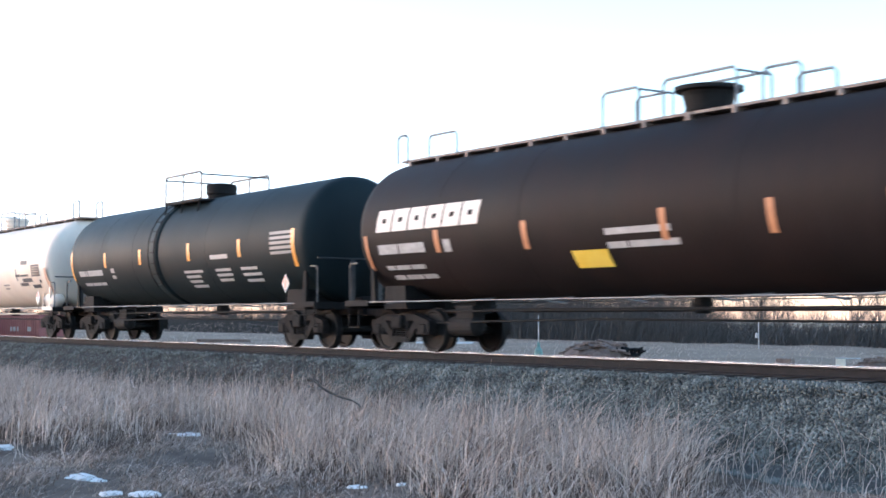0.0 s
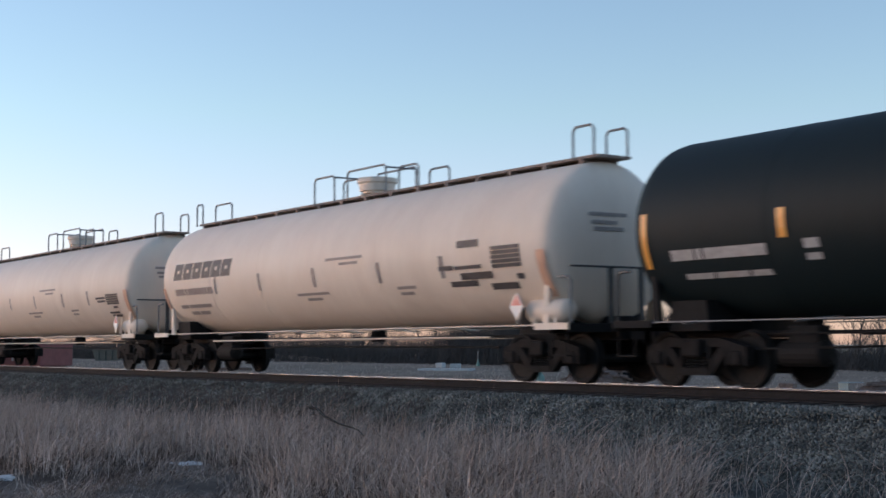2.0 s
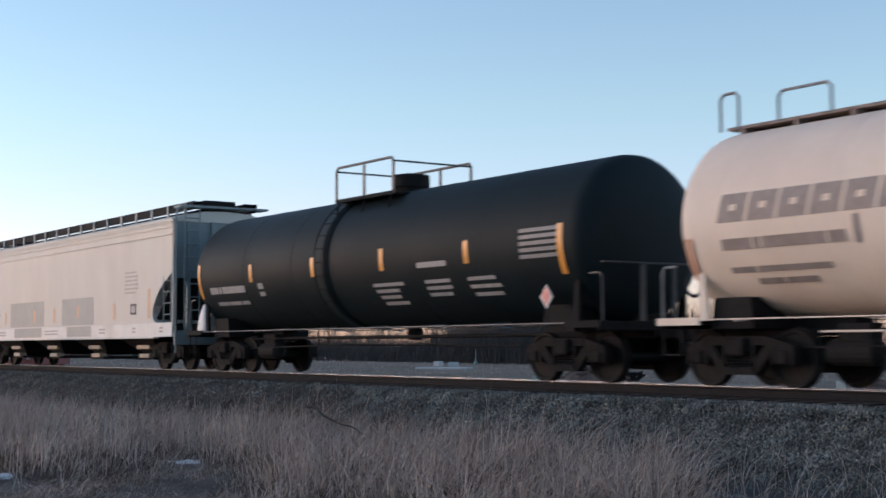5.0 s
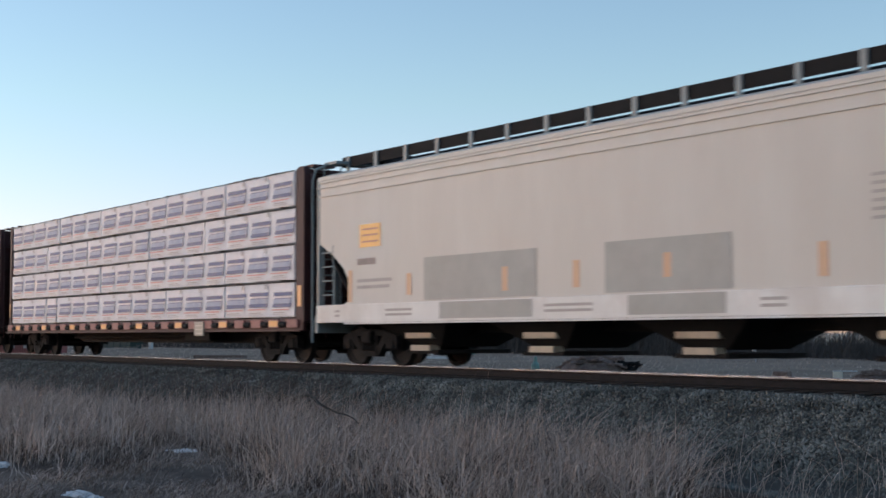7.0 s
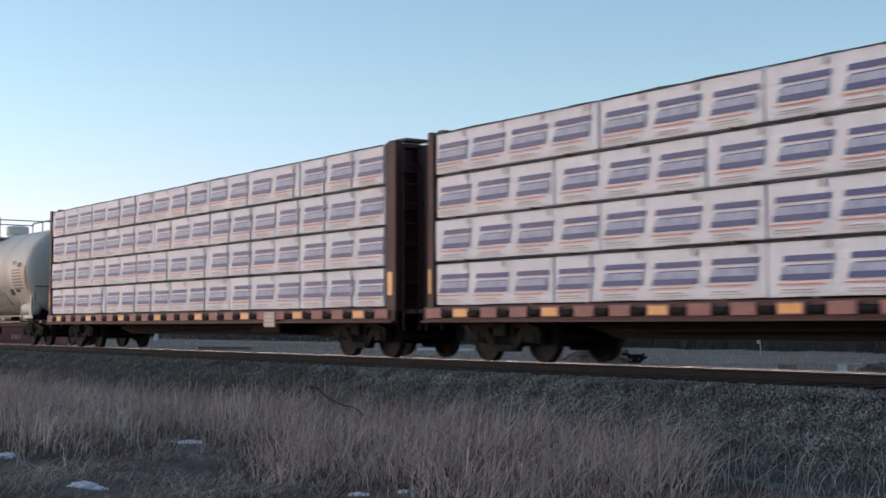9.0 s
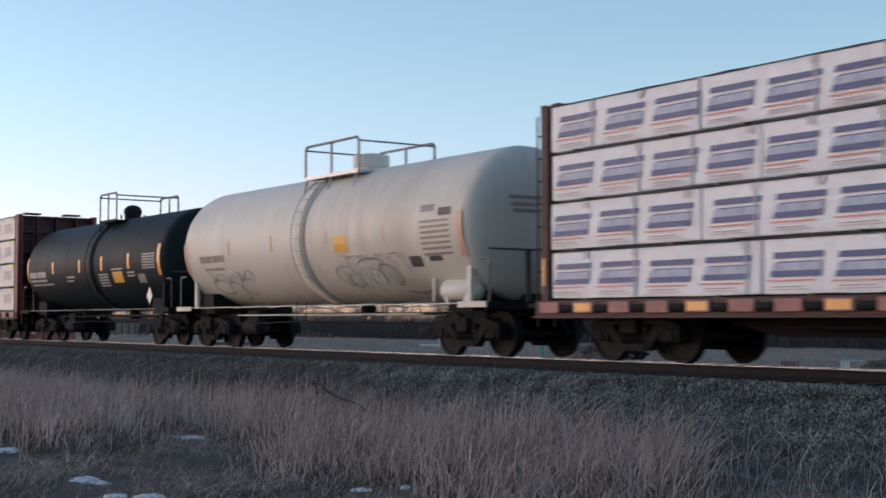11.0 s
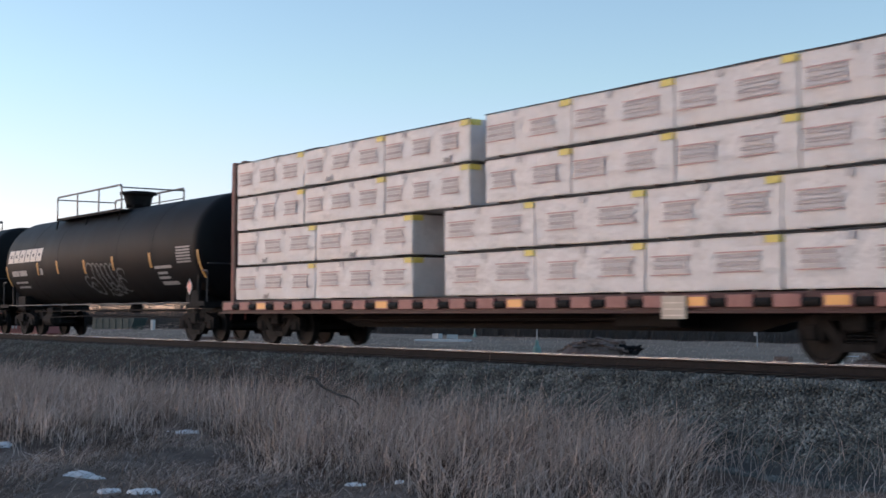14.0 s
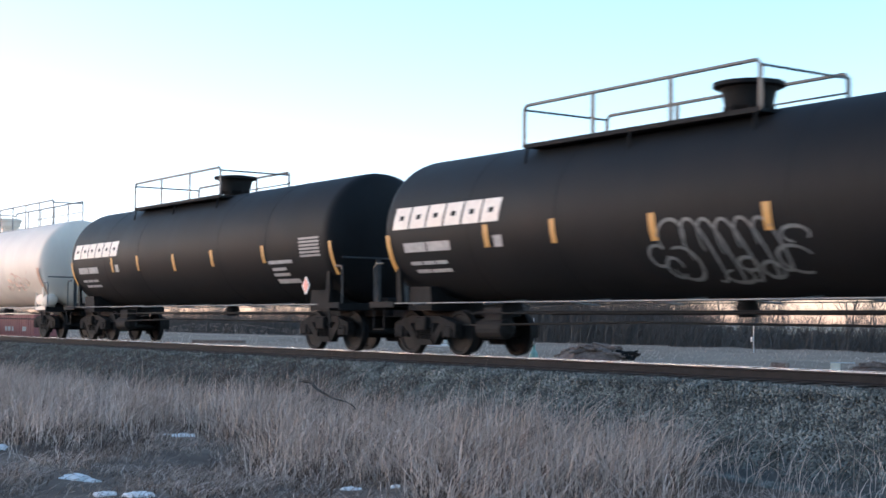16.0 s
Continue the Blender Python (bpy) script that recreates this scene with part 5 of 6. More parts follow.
                CARS.append((ob, x + (a + b) / 2))


def split(a, parts):
    row = []
    for w in parts:
        row.append((a, a + w))
        a += w
    return row


U3, U4 = 3.768, 5.024
BLUE_A = [split(-10.67, [U3, U4, U4, U3, U3]), split(-10.67, [U4, U3, U3, U4, U3]), split(-10.67, [U3, U3, U4, U3, U4]), split(-10.67, [U4, U3, U4, U3, U3])]
BLUE_B = [split(-10.67, [U4, U4, U3, U3, U3]), split(-10.67, [U3, U3, U4, U4, U3]), split(-10.67, [U4, U3, U3, U3, U4]), split(-10.67, [U3, U4, U3, U4, U3])]
flatcar(-25.65, "red centre-beam flatcar loaded with blue-printed lumber", BLUE_A, "blue", DARK_RED, seed=1)
flatcar(-48.95, "red centre-beam flatcar fully loaded with white bundles", BLUE_B, "blue", DARK_RED, seed=2)
LOW = split(-10.32, [4.085, 4.085]) + split(-1.02, [2.92, 2.92, 2.92, 2.93])
HIGH = split(-10.32, [3.535, 3.535, 3.12]) + split(0.36, [2.57, 2.58, 2.58, 2.58])
flatcar(-101.79, "faded red flatcar with gaps in its bundle load", [LOW, LOW, HIGH, HIGH], "plain", BARN_RED, 8.8, seed=3)


# ---------------------------------------------------------------- verge: stones, grass, snow
def raw_mesh(name, co, faces, material, label, category, smooth=False):
    """faces: (k, n) array of one polygon size, or two such arrays."""
    me = bpy.data.meshes.new(name)
    groups = faces if isinstance(faces, list) else [faces]
    loops = np.concatenate([f.reshape(-1) for f in groups]).astype(np.int32)
    sizes = np.concatenate([np.full(len(f), f.shape[1]) for f in groups]).astype(np.int32)
    starts = np.concatenate([[0], np.cumsum(sizes)[:-1]]).astype(np.int32)
    me.vertices.add(len(co)), me.loops.add(len(loops)), me.polygons.add(len(sizes))
    me.vertices.foreach_set("co", co.astype(np.float32).reshape(-1))
    me.loops.foreach_set("vertex_index", loops)
    me.polygons.foreach_set("loop_start", starts)
    me.update(calc_edges=True)
    me.validate()
    me.materials.append(material)
    return tagged(new(name, me), label, category, kind="stuff")


def scatter_stones():
    rng = np.random.default_rng(4)
    n1, n2, n3 = 58000, 26000, 7000
    x = np.concatenate([rng.uniform(-25, -7, n1), rng.uniform(-60, -25, n2), rng.uniform(-45, -7, n3)])
    y = np.concatenate([rng.uniform(12.9, 15.7, n1), rng.uniform(13.3, 15.7, n2), rng.uniform(18.4, 20.8, n3)])
    r = rng.uniform(0.014, 0.031, len(x)) * np.where(rng.random(len(x)) < 0.10, 1.25, 1.0)
    z = ground_z(x, y) + r * rng.uniform(-0.1, 0.7, len(x))
    base = np.array([[1, 0, 0], [-1, 0, 0], [0, 1, 0], [0, -1, 0], [0, 0, 1], [0, 0, -1]], float)
    tri = np.array([[0, 2, 4], [2, 1, 4], [1, 3, 4], [3, 0, 4], [2, 0, 5], [1, 2, 5], [3, 1, 5], [0, 3, 5]])
    v = base[None] * rng.uniform(0.6, 1.3, (len(x), 6, 1)) + rng.normal(0, 0.22, (len(x), 6, 3))
    a, b = rng.uniform(0, 6.28, len(x)), rng.uniform(0, 6.28, len(x))
    ca, sa, cb, sb = np.cos(a), np.sin(a), np.cos(b), np.sin(b)
    vx, vy, vz = v[..., 0], v[..., 1], v[..., 2]
    vx, vy = vx * ca[:, None] - vy * sa[:, None], vx * sa[:, None] + vy * ca[:, None]
    vy, vz = vy * cb[:, None] - vz * sb[:, None], vy * sb[:, None] + vz * cb[:, None]
    co = np.stack([vx, vy, vz], -1) * r[:, None, None] + np.stack([x, y, z], -1)[:, None]
    f = tri[None] + (np.arange(len(x)) * 6)[:, None, None]
    raw_mesh("ballast_stones", co.reshape(-1, 3), f.reshape(-1, 3), STONES, "grey crushed ballast stones on the slope", "ballast")


scatter_stones()


def smooth_noise(x, y, f, seed):
    return (np.sin(x * f + seed) * np.sin(y * f * 1.3 + seed * 2.1) + np.sin(x * f * 2.3 + y * f * 1.1 + seed * 3.7) * 0.6 + np.sin(y * f * 3.1 - x * f * 1.7 + seed) * 0.4) / 2


def past_front(x, y):
    """Metres beyond the worn edge where the tall grass begins."""
    edge = np.interp(np.degrees(np.arctan2(x, y)), [-80, -72.5, -69, -66, -62, -58.8, -52, -46, -43, -36], [18.5, 18.5, 19.5, 22.6, 17.0, 14.6, 13.5, 13.4, 14.8, 15.5])
    return np.hypot(x, y) - edge + 0.5 * np.sin(x * 1.9) * np.sin(y * 2.3 + 1)


def blades(name, x, y, h, lean, width, rng, material, label, category="grass", heading=None):
    """Curved tapering ribbons that rise from the ground."""
    n = len(x)
    z = ground_z(x, y) - 0.02
    face = rng.uniform(-0.9, 0.9, n) + 0.9
    dx, dy = np.cos(face), np.sin(face)
    la = np.where(rng.random(n) < 0.35, rng.uniform(-3.14, 3.14, n), rng.normal(0.35, 0.9, n)) if heading is None else heading
    lx, ly = np.cos(la) * lean * h, np.sin(la) * lean * h
    w = width * rng.uniform(0.6, 1.3, n)
    rows = []
    for f, ww in ((0, 1.0), (0.38, 0.9), (0.74, 0.6)):
        px, py, pz = x + lx * f * f, y + ly * f * f, z + h * (f - 0.18 * lean * f * f)
        rows += [np.stack([px - dx * w * ww / 2, py - dy * w * ww / 2, pz], -1), np.stack([px + dx * w * ww / 2, py + dy * w * ww / 2, pz], -1)]
    rows.append(np.stack([x + lx, y + ly, z + h * (1 - 0.18 * lean)], -1))
    co = np.stack(rows, 1)
    o = (np.arange(n) * 7)[:, None]
    quads = np.concatenate([np.array([[0, 1, 3, 2]]) + o, np.array([[2, 3, 5, 4]]) + o])
    tris = np.array([[4, 5, 6]]) + o
    return raw_mesh(name, co.reshape(-1, 3), [quads, tris], material, label, category)


def verge_height(x, y):
    right = np.clip((-x / y - 0.93) / 0.14, 0, 1)                    # the tall stand ends towards the open ballast
    inside = np.clip((past_front(x, y) + 2.5) / 6.0, 0, 1)
    up = np.interp(y - 0.6 * slope_reach(x, y), [12.8, 13.4, 14.3], [1.0, 0.85, 0.35])
    clump = 0.74 + 0.34 * smooth_noise(x, y, 1.7, 1.0) + 0.26 * smooth_noise(x, y, 4.3, 2.0)
    az = np.degrees(np.arctan2(x, y))
    tall = 0.84 * clump * up * np.where((az > -62) & (az < -57.8) & (y < 11.5), 0.72, 1.0) * np.interp(az, [-72, -66, -62], [0.6, 0.7, 1.0])
    return 0.10 + (tall - 0.10) * inside * (0.22 + 0.78 * right)


SNOW_AT = ((-20.35, 9.12, 0.25, 0.55), (-14.75, 5.36, 0.20, 0.30), (-14.45, 5.45, 0.10, 0.16), (-12.54, 7.61, 0.13, 0.20), (-12.24, 7.98, 0.06, 0.12),
           (-12.60, 5.23, 0.17, 0.22), (-12.95, 5.02, 0.13, 0.18), (-18.30, 5.62, 0.16, 0.30))


def off_snow(x, y):
    """False where a blade would stand on a snow patch or close before it."""
    ok = np.ones(len(x), bool)
    for sx, sy, sa, sb in SNOW_AT:
        d = math.hypot(sx, sy)
        ux, uy = -sx / d, -sy / d
        along, across = (x - sx) * ux + (y - sy) * uy, np.abs((x - sx) * uy - (y - sy) * ux)
        ok &= ~((along > -0.2) & (along < 2.6) & (across < sa + 0.12))
    return ok


def slope_reach(x, y):
    """How far up the stone slope the grass has spread, metres; further along the track it reaches the ties."""
    return 1.25 * np.clip((-x / y - 1.25) / 0.5, 0, 1)


def grow_grass():
    rng = np.random.default_rng(11)
    # dense stand
    n = 215000
    x = -np.exp(rng.uniform(math.log(6.0), math.log(58), n))
    y = rng.uniform(4.5, 15.2, n)
    d = smooth_noise(x, y, 2.6, 4.0)
    keep = (past_front(x, y) > rng.uniform(-2.4, 1.6, n)) & (rng.random(n) < np.interp(y - slope_reach(x, y), [12.9, 13.4, 14.1], [1, 0.7, 0.06])) & (d + 0.6 * smooth_noise(x, y, 6.3, 7.0) + rng.normal(0, 0.30, n) > -0.15)
    right = (-x / y < 1.0)
    keep &= ~(right & (rng.random(n) < 0.93))
    keep &= ~(right & (y > 12.2))
    keep &= off_snow(x, y)
    x, y = x[keep], y[keep]
    h = verge_height(x, y) * np.where(rng.random(len(x)) < 0.7, rng.uniform(0.15, 0.6, len(x)), rng.uniform(0.5, 1.05, len(x))) + 0.05
    blades("tall_dry_grass", x, y, h, rng.uniform(0.2, 2.2, len(x)), 0.0070, rng, DRY_GRASS, "tall dry brown grass along the ballast")
    # pale stalks in sheaves
    cx = -np.exp(rng.uniform(math.log(7.5), math.log(50), 4200))
    cy = rng.uniform(5.4, 13.6, 4200)
    ok = (past_front(cx, cy) > rng.uniform(-2.5, 1.5, 4200)) & ~((-cx / cy < 1.0) & (rng.random(4200) < 0.86))
    ok &= off_snow(cx, cy)
    cx, cy = cx[ok], cy[ok]
    k = rng.integers(1, 13, len(cx))
    x, y = np.repeat(cx, k) + rng.normal(0, 0.20, k.sum()), np.repeat(cy, k) + rng.normal(0, 0.20, k.sum())
    h = np.maximum(np.repeat(verge_height(cx, cy), k), np.where(np.repeat(past_front(cx, cy), k) > 0.8, 0.5, 0.15)) * rng.uniform(0.55, 1.45, k.sum()) + 0.12
    out = np.arctan2(y - np.repeat(cy, k), x - np.repeat(cx, k)) + rng.normal(0, 0.5, k.sum())
    out = np.where(rng.random(k.sum()) < 0.7, out, rng.normal(0.4, 0.6, k.sum()))
    blades("pale_grass_stalks", x, y, h, rng.uniform(0.05, 1.5, len(x)) ** 1.3, 0.0085, rng, PALE_STALK, "pale straw stalks standing in sheaves", heading=out)
    # short thatch on the near verge
    n = 140000
    x = -np.exp(rng.uniform(math.log(4.0), math.log(50), n))
    y = rng.uniform(3.5, 11.8, n)
    d = smooth_noise(x, y, 1.4, 9.0)
    keep = (off_snow(x, y) | (rng.random(n) < 0.25)) & (past_front(x, y) < 2.5) & (d + rng.normal(0, 0.35, n) > -0.25)
    x, y = x[keep], y[keep]
    h = rng.uniform(0.03, 0.16, len(x)) * (1 + 1.3 * np.clip(smooth_noise(x, y, 2.2, 5.0), 0, 1))
    pale = (rng.random(len(x)) + 0.5 * smooth_noise(x, y, 0.9, 2.0)) < 0.55
    lean = rng.uniform(0.6, 2.6, len(x))
    blades("short_thatch", x[~pale], y[~pale], h[~pale], lean[~pale], 0.0085, rng, DRY_GRASS, "short flattened straw thatch")
    blades("pale_thatch", x[pale], y[pale], h[pale], lean[pale], 0.0085, rng, PALE_STALK, "pale bent straw lying on the verge")
    # sparse weeds in the yard behind the track
    n = 26000
    x, y = rng.uniform(-170, -12, n), 21 + 60 * rng.random(n) ** 1.6
    blades("yard_weeds", x, y, rng.uniform(0.04, 0.20, n), rng.uniform(0.4, 1.6, n), 0.022, rng, PALE_STALK, "sparse dry weeds in the yard")


grow_grass()


def snow_patch(x, y, a, b, turn):
    """A thin ragged crust, sunk into the thatch."""
    bm = bmesh.new()
    n, m = 34, 5
    top = bm.verts.new((0, 0, 0.03))
    rings = []
    for g in range(1, m + 1):
        f = g / m
        ring = []
        for k in range(n):
            t = 6.283 * k / n
            p = Vector((math.cos(t) * 1.7 + x, math.sin(t) * 1.7 + y, f))
            q = f * (1 + 0.55 * noise.noise(p) + 0.35 * noise.noise(p * 3.1))
            up = 0.018 * (1 - f ** 3) * (0.6 + 1.2 * noise.noise(Vector((q * math.cos(t) * 3 + x, q * math.sin(t) * 2 + y, 5)))) - (0.05 if g == m else 0)
            ring.append(bm.verts.new((a * q * math.cos(t), b * q * math.sin(t), up)))
        rings.append(ring)
    for k in range(n):
        bm.faces.new((top, rings[0][k], rings[0][(k + 1) % n]))
        for p, r in zip(rings[:-1], rings[1:]):
            bm.faces.new((p[k], r[k], r[(k + 1) % n], p[(k + 1) % n]))
    ob = to_object("snow_patch", bm, SNOW)
    ob.matrix_basis = pose(x, y, float(ground_z(x, y)) + 0.014, 0, 0, turn)
    return tagged(ob, "thin ragged patch of old snow on thatch", "snow patch", "snow patches on the verge")


for sx, sy, sa, sb in SNOW_AT:
    snow_patch(sx, sy, sa, sb, math.degrees(math.atan2(-sx, sy)))


def fallen_branch():
    a, b = Vector((-20.06, 11.20, -0.32)), Vector((-16.6, 10.12, -0.56))
    bm = bmesh.new()
    rings = []
    for k in range(13):
        f = k / 12
        p = (b - a) * f + Vector((0, 0.03 * math.sin(k * 1.3), 0.03 * math.sin(k * 0.8)))
        r = 0.028 * (1 - 0.75 * f)
        rings.append([bm.verts.new(p + Vector((0, r * math.cos(1.047 * q), r * math.sin(1.047 * q)))) for q in range(6)])
    for u, v in zip(rings[:-1], rings[1:]):
        for q in range(6):
            bm.faces.new((u[q], v[q], v[(q + 1) % 6], u[(q + 1) % 6]))
    bm.faces.new(rings[0]), bm.faces.new(rings[-1][::-1])
    ob = to_object("fallen_branch", bm, UNDER)
    ob.location = a
    tagged(ob, "dark bare branch caught in dry grass", "branch")


fallen_branch()


# ---------------------------------------------------------------- beyond the track
def bare_tree_meshes(seed, height):
    rng = random.Random(seed)
    trunk, crown = bmesh.new(), bmesh.new()

    def limb(bm, p, d, length, r, depth):
        steps = 3
        for k in range(steps):
            q = p + d * (length / steps)
            tube(bm, p, q, r, 5 if depth == 0 else 3, r * 0.8)
            r *= 0.8
            p = q
            d = (d + Vector((rng.uniform(-0.2, 0.2), rng.uniform(-0.2, 0.2), rng.uniform(-0.03, 0.18)))).normalized()
            if depth < 3:
                for _ in range(3 if depth == 0 else 2):
                    a = rng.uniform(0, 6.28)
                    s = Vector((math.cos(a), math.sin(a), rng.uniform(0.25, 0.95))).normalized()
                    limb(crown, p, (d * 0.45 + s * 0.7).normalized(), length * rng.uniform(0.42, 0.66), r * 0.6, depth + 1)

    limb(trunk, Vector((0, 0, -0.1)), Vector((rng.uniform(-0.06, 0.06), rng.uniform(-0.06, 0.06), 1)).normalized(), height * 0.62, height * 0.013, 0)
    return trunk, crown


def plant_trees():
    rng = random.Random(21)
    kinds = []
    for k in range(6):
        t, c = bare_tree_meshes(40 + k, 6.0)
        tree = tagged(new("bare_tree"), "leafless grey-brown tree at the yard's edge", "tree", "trees along the yard's edge")
        part("trunk", t, BARK, tree)
        part("crown", c, TWIGS, tree)
        kinds.append(tree)
    for k in range(300):
        f = k / 299
        x = -24 - 330 * f ** 1.35 + rng.uniform(-2, 2)
        y = 66 + rng.uniform(0, 16) + 10 * f
        tall = rng.uniform(0.55, 1.25) * (1.0 - 0.35 * f)
        m = pose(x, y, float(ground_z(x, y)), 0, 0, rng.uniform(0, 360))
        src = kinds[k % 6]
        if k < 6:
            src.matrix_basis = m
            src.scale = (tall, tall, tall)
        else:
            copy_thing(src, m).scale = (tall, tall, tall)


plant_trees()


def brush():
    rng = np.random.default_rng(8)
    n = 120000
    x = -24 - 330 * rng.random(n) ** 1.35
    y = 63 + 16 * rng.random(n) + 10 * (-x - 24) / 330
    az = np.degrees(np.arctan2(x, y))
    h = (0.4 + 3.2 * rng.random(n) ** 1.7) * (1 + 0.45 * smooth_noise(x, y, 0.21, 3.0) + 0.3 * smooth_noise(x, y, 0.7, 1.0)) * np.interp(az, [-75, -60, -57, -54, -45.5, -43.5, -30], [0.95, 0.95, 0.8, 1.7, 1.7, 0.62, 0.62])
    blades("brush", x, y, h, rng.uniform(0.05, 1.4, n), 0.035, rng, TWIGS, "dense leafless brush under the trees", "brush")


brush()


def debris_pile(x, y, size=1.0, seed=2):
    """A low heap of broken planks and old ties with a scrap of roots at one end."""
    rng = random.Random(seed)
    heap = tagged(new("timber_pile"), "low heap of broken brown planks and ties", "timber pile")
    heap.matrix_basis = pose(x, y, float(ground_z(x, y)), 0, 0, 40) @ Matrix.Scale(size, 4)
    bm = bmesh.new()
    lathe(bm, [(-0.1, 1.15), (0.16, 1.0), (0.36, 0.72), (0.47, 0.35), (0.50, 0)], "Z", 18)
    for v in bm.verts:
        v.co.x = v.co.x * 1.15 - 0.1
        v.co.z += rng.uniform(-0.06, 0.06)
    part("mound", bm, OLD_TIMBER, heap, "heap of brown rotten wood")
    for k in range(34):
        bm = box(bmesh.new(), -rng.uniform(0.25, 0.6), rng.uniform(0.25, 0.6), -0.07, 0.07, -0.035, 0.035, 0.006)
        p = part("plank", bm, OLD_TIMBER, heap)
        px, py = rng.uniform(-1.0, 0.9), rng.uniform(-0.7, 0.5)
        p.matrix_basis = pose(px, py, 0.50 - 0.28 * (px * px + py * py * 1.4) + rng.uniform(0, 0.06), rng.uniform(-12, 12), px * 18 + rng.uniform(-8, 8), rng.uniform(-35, 35))
    for k in range(26):
        a = rng.uniform(0, 6.28)
        x0, z0 = rng.uniform(0.5, 1.5), rng.uniform(0.05, 0.30)
        bm = tube(bmesh.new(), (x0, -0.3, z0), (x0 + 0.34 * math.cos(a), -0.3 + 0.3 * math.sin(a), z0 + rng.uniform(-0.1, 0.16)), 0.07, 6, 0.025)
        part("root", bm, UNDER, heap, "dark tangled root")


def marker_post(x, y, h, green):
    z = float(ground_z(x, y))
    p = tagged(new("marker_post"), "thin pale post on a green base" if green else "pale pole with a small white box", "post")
    p.matrix_basis = pose(x, y, z)
    part("pole", lathe(bmesh.new(), [(0, 0), (0, 0.03), (h, 0.022), (h, 0)], "Z", 10), GALV, p)
    if green:
        part("base", lathe(bmesh.new(), [(0, 0), (0, 0.17), (0.2, 0.15), (0.32, 0.07), (0.5, 0.06), (0.5, 0)], "Z", 14), GREEN_PAINT, p, "faded green base")
    else:
        part("meter_box", box(bmesh.new(), -0.16, -0.02, -0.10, 0.06, h * 0.38, h * 0.38 + 0.25, 0.01), INK_WHITE, p, "small white box")


def cabinet(x, y, w, d, h, mat, label):
    c = tagged(new("utility_box"), label, "utility box")
    c.matrix_basis = pose(x, y, float(ground_z(x, y)), 0, 0, 38)
    part("body", box(bmesh.new(), -w / 2, w / 2, -d / 2, d / 2, 0, h, 0.015), mat, c)
    part("lid", box(bmesh.new(), -w / 2 - 0.01, w / 2 + 0.42, -d / 2 - 0.01, d / 2 + 0.01, h, h + 0.02, 0.004), CONCRETE, c, "thin lid with a long arm")
    part("door_panel", box(bmesh.new(), -w * 0.38, w * 0.38, -d / 2 - 0.012, -d / 2 - 0.001, h * 0.15, h * 0.85), mat, c)


def container(x, y, turn):
    c = tagged(new("shipping_container"), "low faded red container with pale marks", "container")
    c.matrix_basis = pose(x, y, float(ground_z(x, y)), 0, 0, turn)
    body = part("body", box(bmesh.new(), -4.5, 4.5, -1.2, 1.2, 0.12, 1.62, 0.02), CONTAINER_RED, c)
    for k in range(29):
        xk = -4.35 + k * 0.31
        part("corrugation", box(bmesh.new(), xk - 0.07, xk + 0.07, -1.235, -1.2, 0.22, 1.52), CONTAINER_RED, body)
    for xk, w in ((0.6, 0.25), (1.0, 0.35), (1.55, 0.2), (3.0, 0.5)):
        part("painted_bar", box(bmesh.new(), xk, xk + w, -1.243, -1.236, 0.45, 0.75), INK_WHITE, body)
    for xk in (-3.6, 3.6):
        part("skid", box(bmesh.new(), xk - 0.3, xk + 0.3, -1.1, 1.1, 0, 0.12), OLD_TIMBER, c)


def slab(x, y, w, d, h, turn, mat=None, label="pale concrete slab lying in the yard"):
    ob = to_object("concrete_slab", box(bmesh.new(), -w / 2, w / 2, -d / 2, d / 2, -0.05, h, 0.03), mat or CONCRETE)
    ob.matrix_basis = pose(x, y, float(ground_z(x, y)), 0, 0, turn)
    tagged(ob, label, "slab")


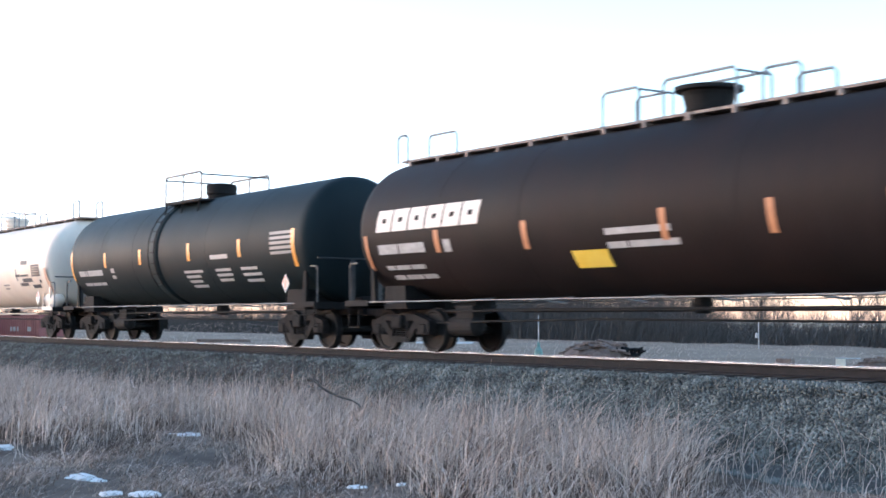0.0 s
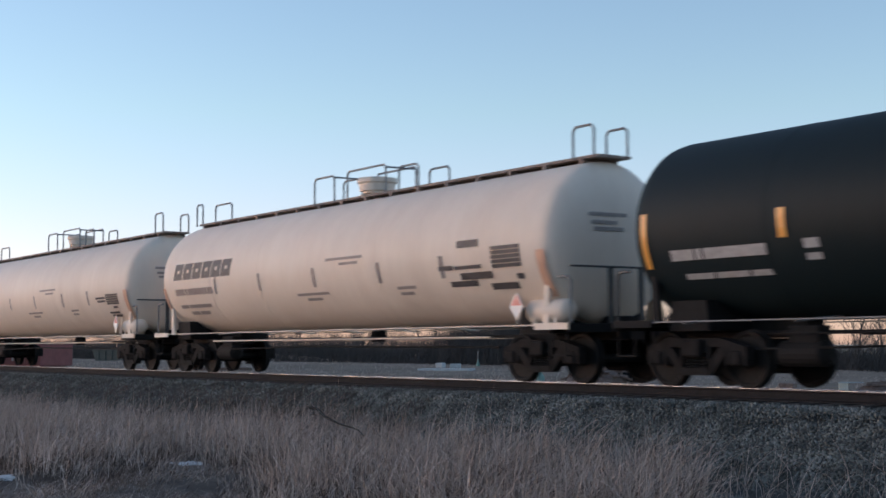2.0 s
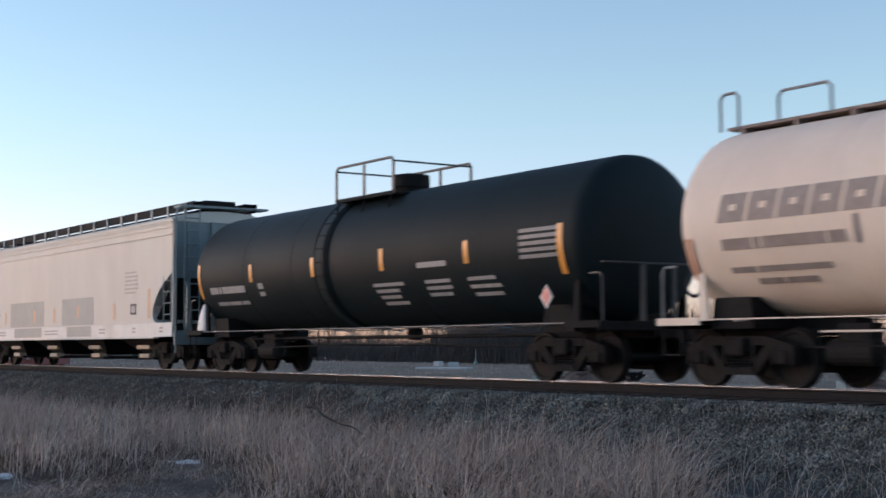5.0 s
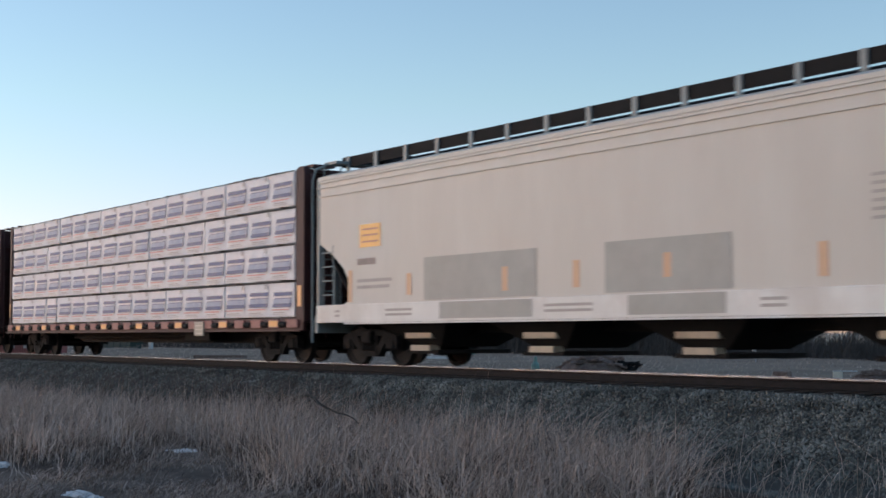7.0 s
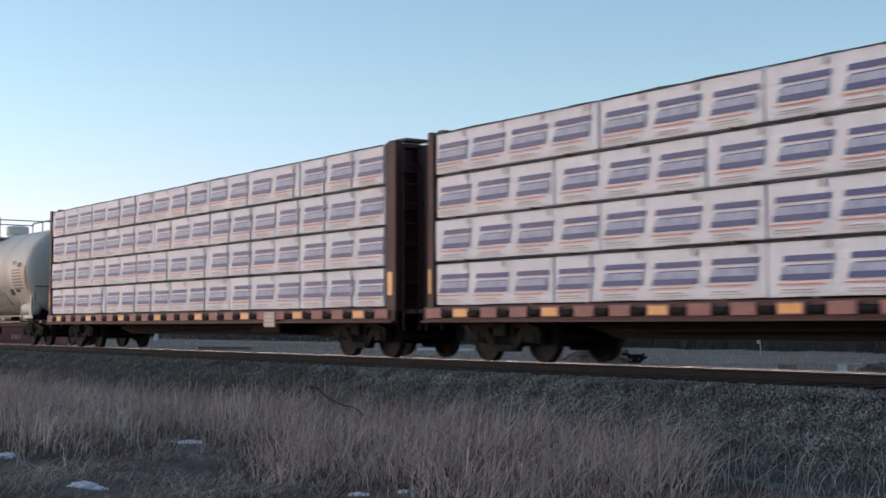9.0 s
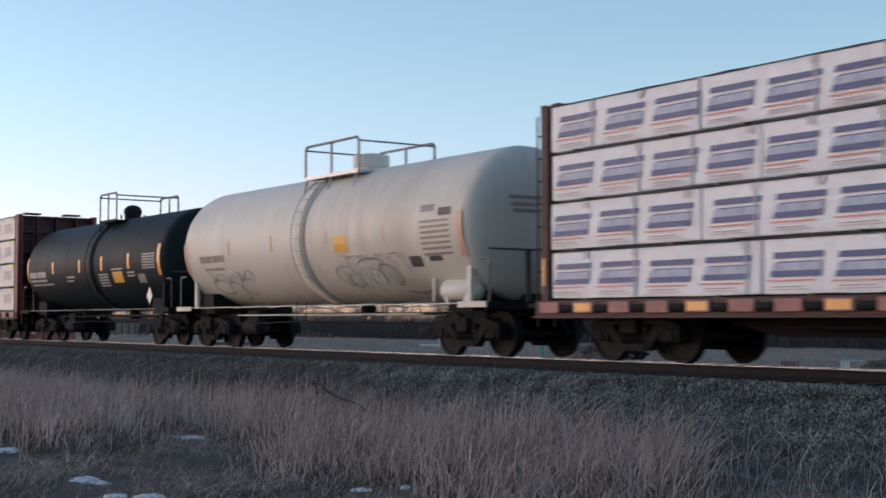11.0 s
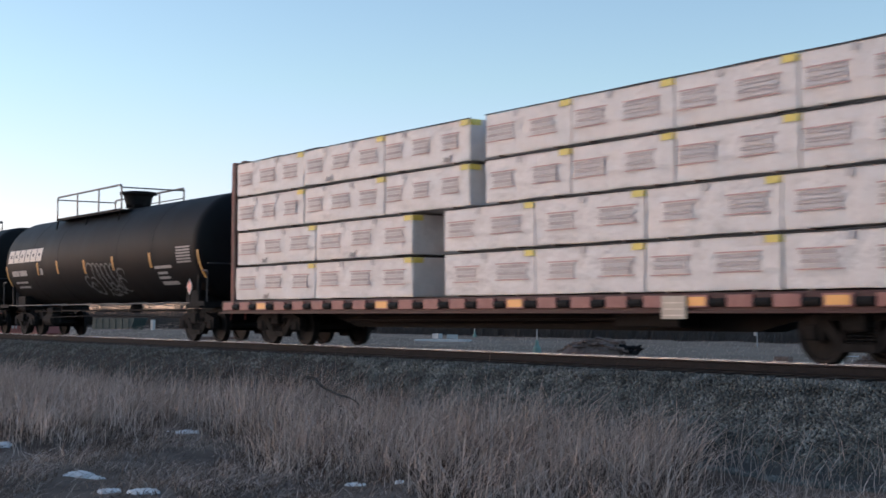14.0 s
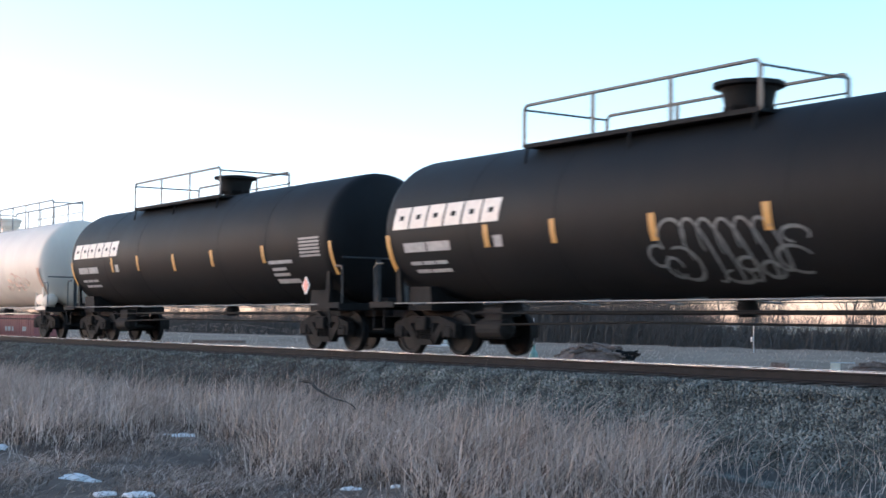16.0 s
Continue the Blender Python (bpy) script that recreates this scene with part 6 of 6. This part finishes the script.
def skip(x, y, turn):
    """A dark green low skip with a pale concrete post at its end."""
    s = tagged(new("waste_skip"), "dark green low steel skip in the yard", "skip")
    s.matrix_basis = pose(x, y, float(ground_z(x, y)), 0, 0, turn)
    bm = prism(bmesh.new(), [(-2.6, 0.1), (2.3, 0.1), (2.8, 1.15), (-3.0, 1.15)], -0.9, 0.9)
    b = part("body", bm, GREEN_DARK, s)
    part("rim", box(bmesh.new(), -3.05, 2.85, -0.96, 0.96, 1.15, 1.23, 0.01), GREEN_DARK, b)
    for k in range(6):
        part("rib", box(bmesh.new(), -2.2 + k * 0.85, -2.1 + k * 0.85, -0.96, -0.9, 0.15, 1.15), GREEN_DARK, b)
    for k in (-1.8, 1.6):
        part("runner", box(bmesh.new(), k - 0.15, k + 0.15, -0.8, 0.8, 0, 0.1), UNDER, s)


GREEN_DARK = surface("dark_green_skip_paint", (0.025, 0.045, 0.042), (0.045, 0.07, 0.065), 3, 0.6, 0, 0.1, 30)
debris_pile(-36.54, 32.15)
marker_post(-41.44, 33.3, 1.55, True)
marker_post(-49.19, 54.25, 1.5, False)
marker_post(-83.61, 61.15, 1.2, True)
cabinet(-26.27, 32.45, 0.27, 0.22, 0.27, CREAM_BOX, "small cream box with a pale lid")
container(-95.03, 30.3, 10)
container(-98.29, 24.65, 4)
skip(-126.42, 49.8, 25)
slab(-115.3, 48.6, 0.35, 0.3, 1.0, 20, CONCRETE, "upright pale concrete post in the yard")
slab(-65.26, 45.45, 3.2, 1.2, 0.12, 30)
slab(-73.52, 50.75, 0.6, 0.4, 0.3, 10)
slab(-73.48, 51.9, 0.7, 0.4, 0.28, 50)
slab(-73.41, 35.25, 3.4, 0.4, 0.18, 35, OLD_TIMBER, "old brown timber lying in the yard")
debris_pile(-25.3, 33.05, 0.55, 5)
slab(-28.54, 32.65, 0.5, 0.3, 0.14, 15, OLD_TIMBER, "short dark timber offcut in the yard")



# ---------------------------------------------------------------- motion of the train
def gone(t):
    """Metres the train has moved since 8 s."""
    u = t - 8
    return 15.8 * (0.85631 * u + -0.02061 * u * u / 20 + -0.02478 * u ** 3 / 400)


def motions():
    times = [k * 0.5 for k in range(33)]
    for thing, x in CARS:
        m = thing.matrix_basis.copy()
        y, z = m.translation.y, m.translation.z
        walk(thing, [(t, Matrix.Translation((x + gone(t), y, z)) @ m.to_3x3().to_4x4()) for t in times])
    ticks = [k / FPS for k in range(16 * FPS + 1)]
    for wheel, dx in WHEELSETS:
        walk(wheel, [(t, pose(dx, 0, WHEEL_R, 0, math.degrees(gone(t) / WHEEL_R), 0)) for t in ticks])


motions()
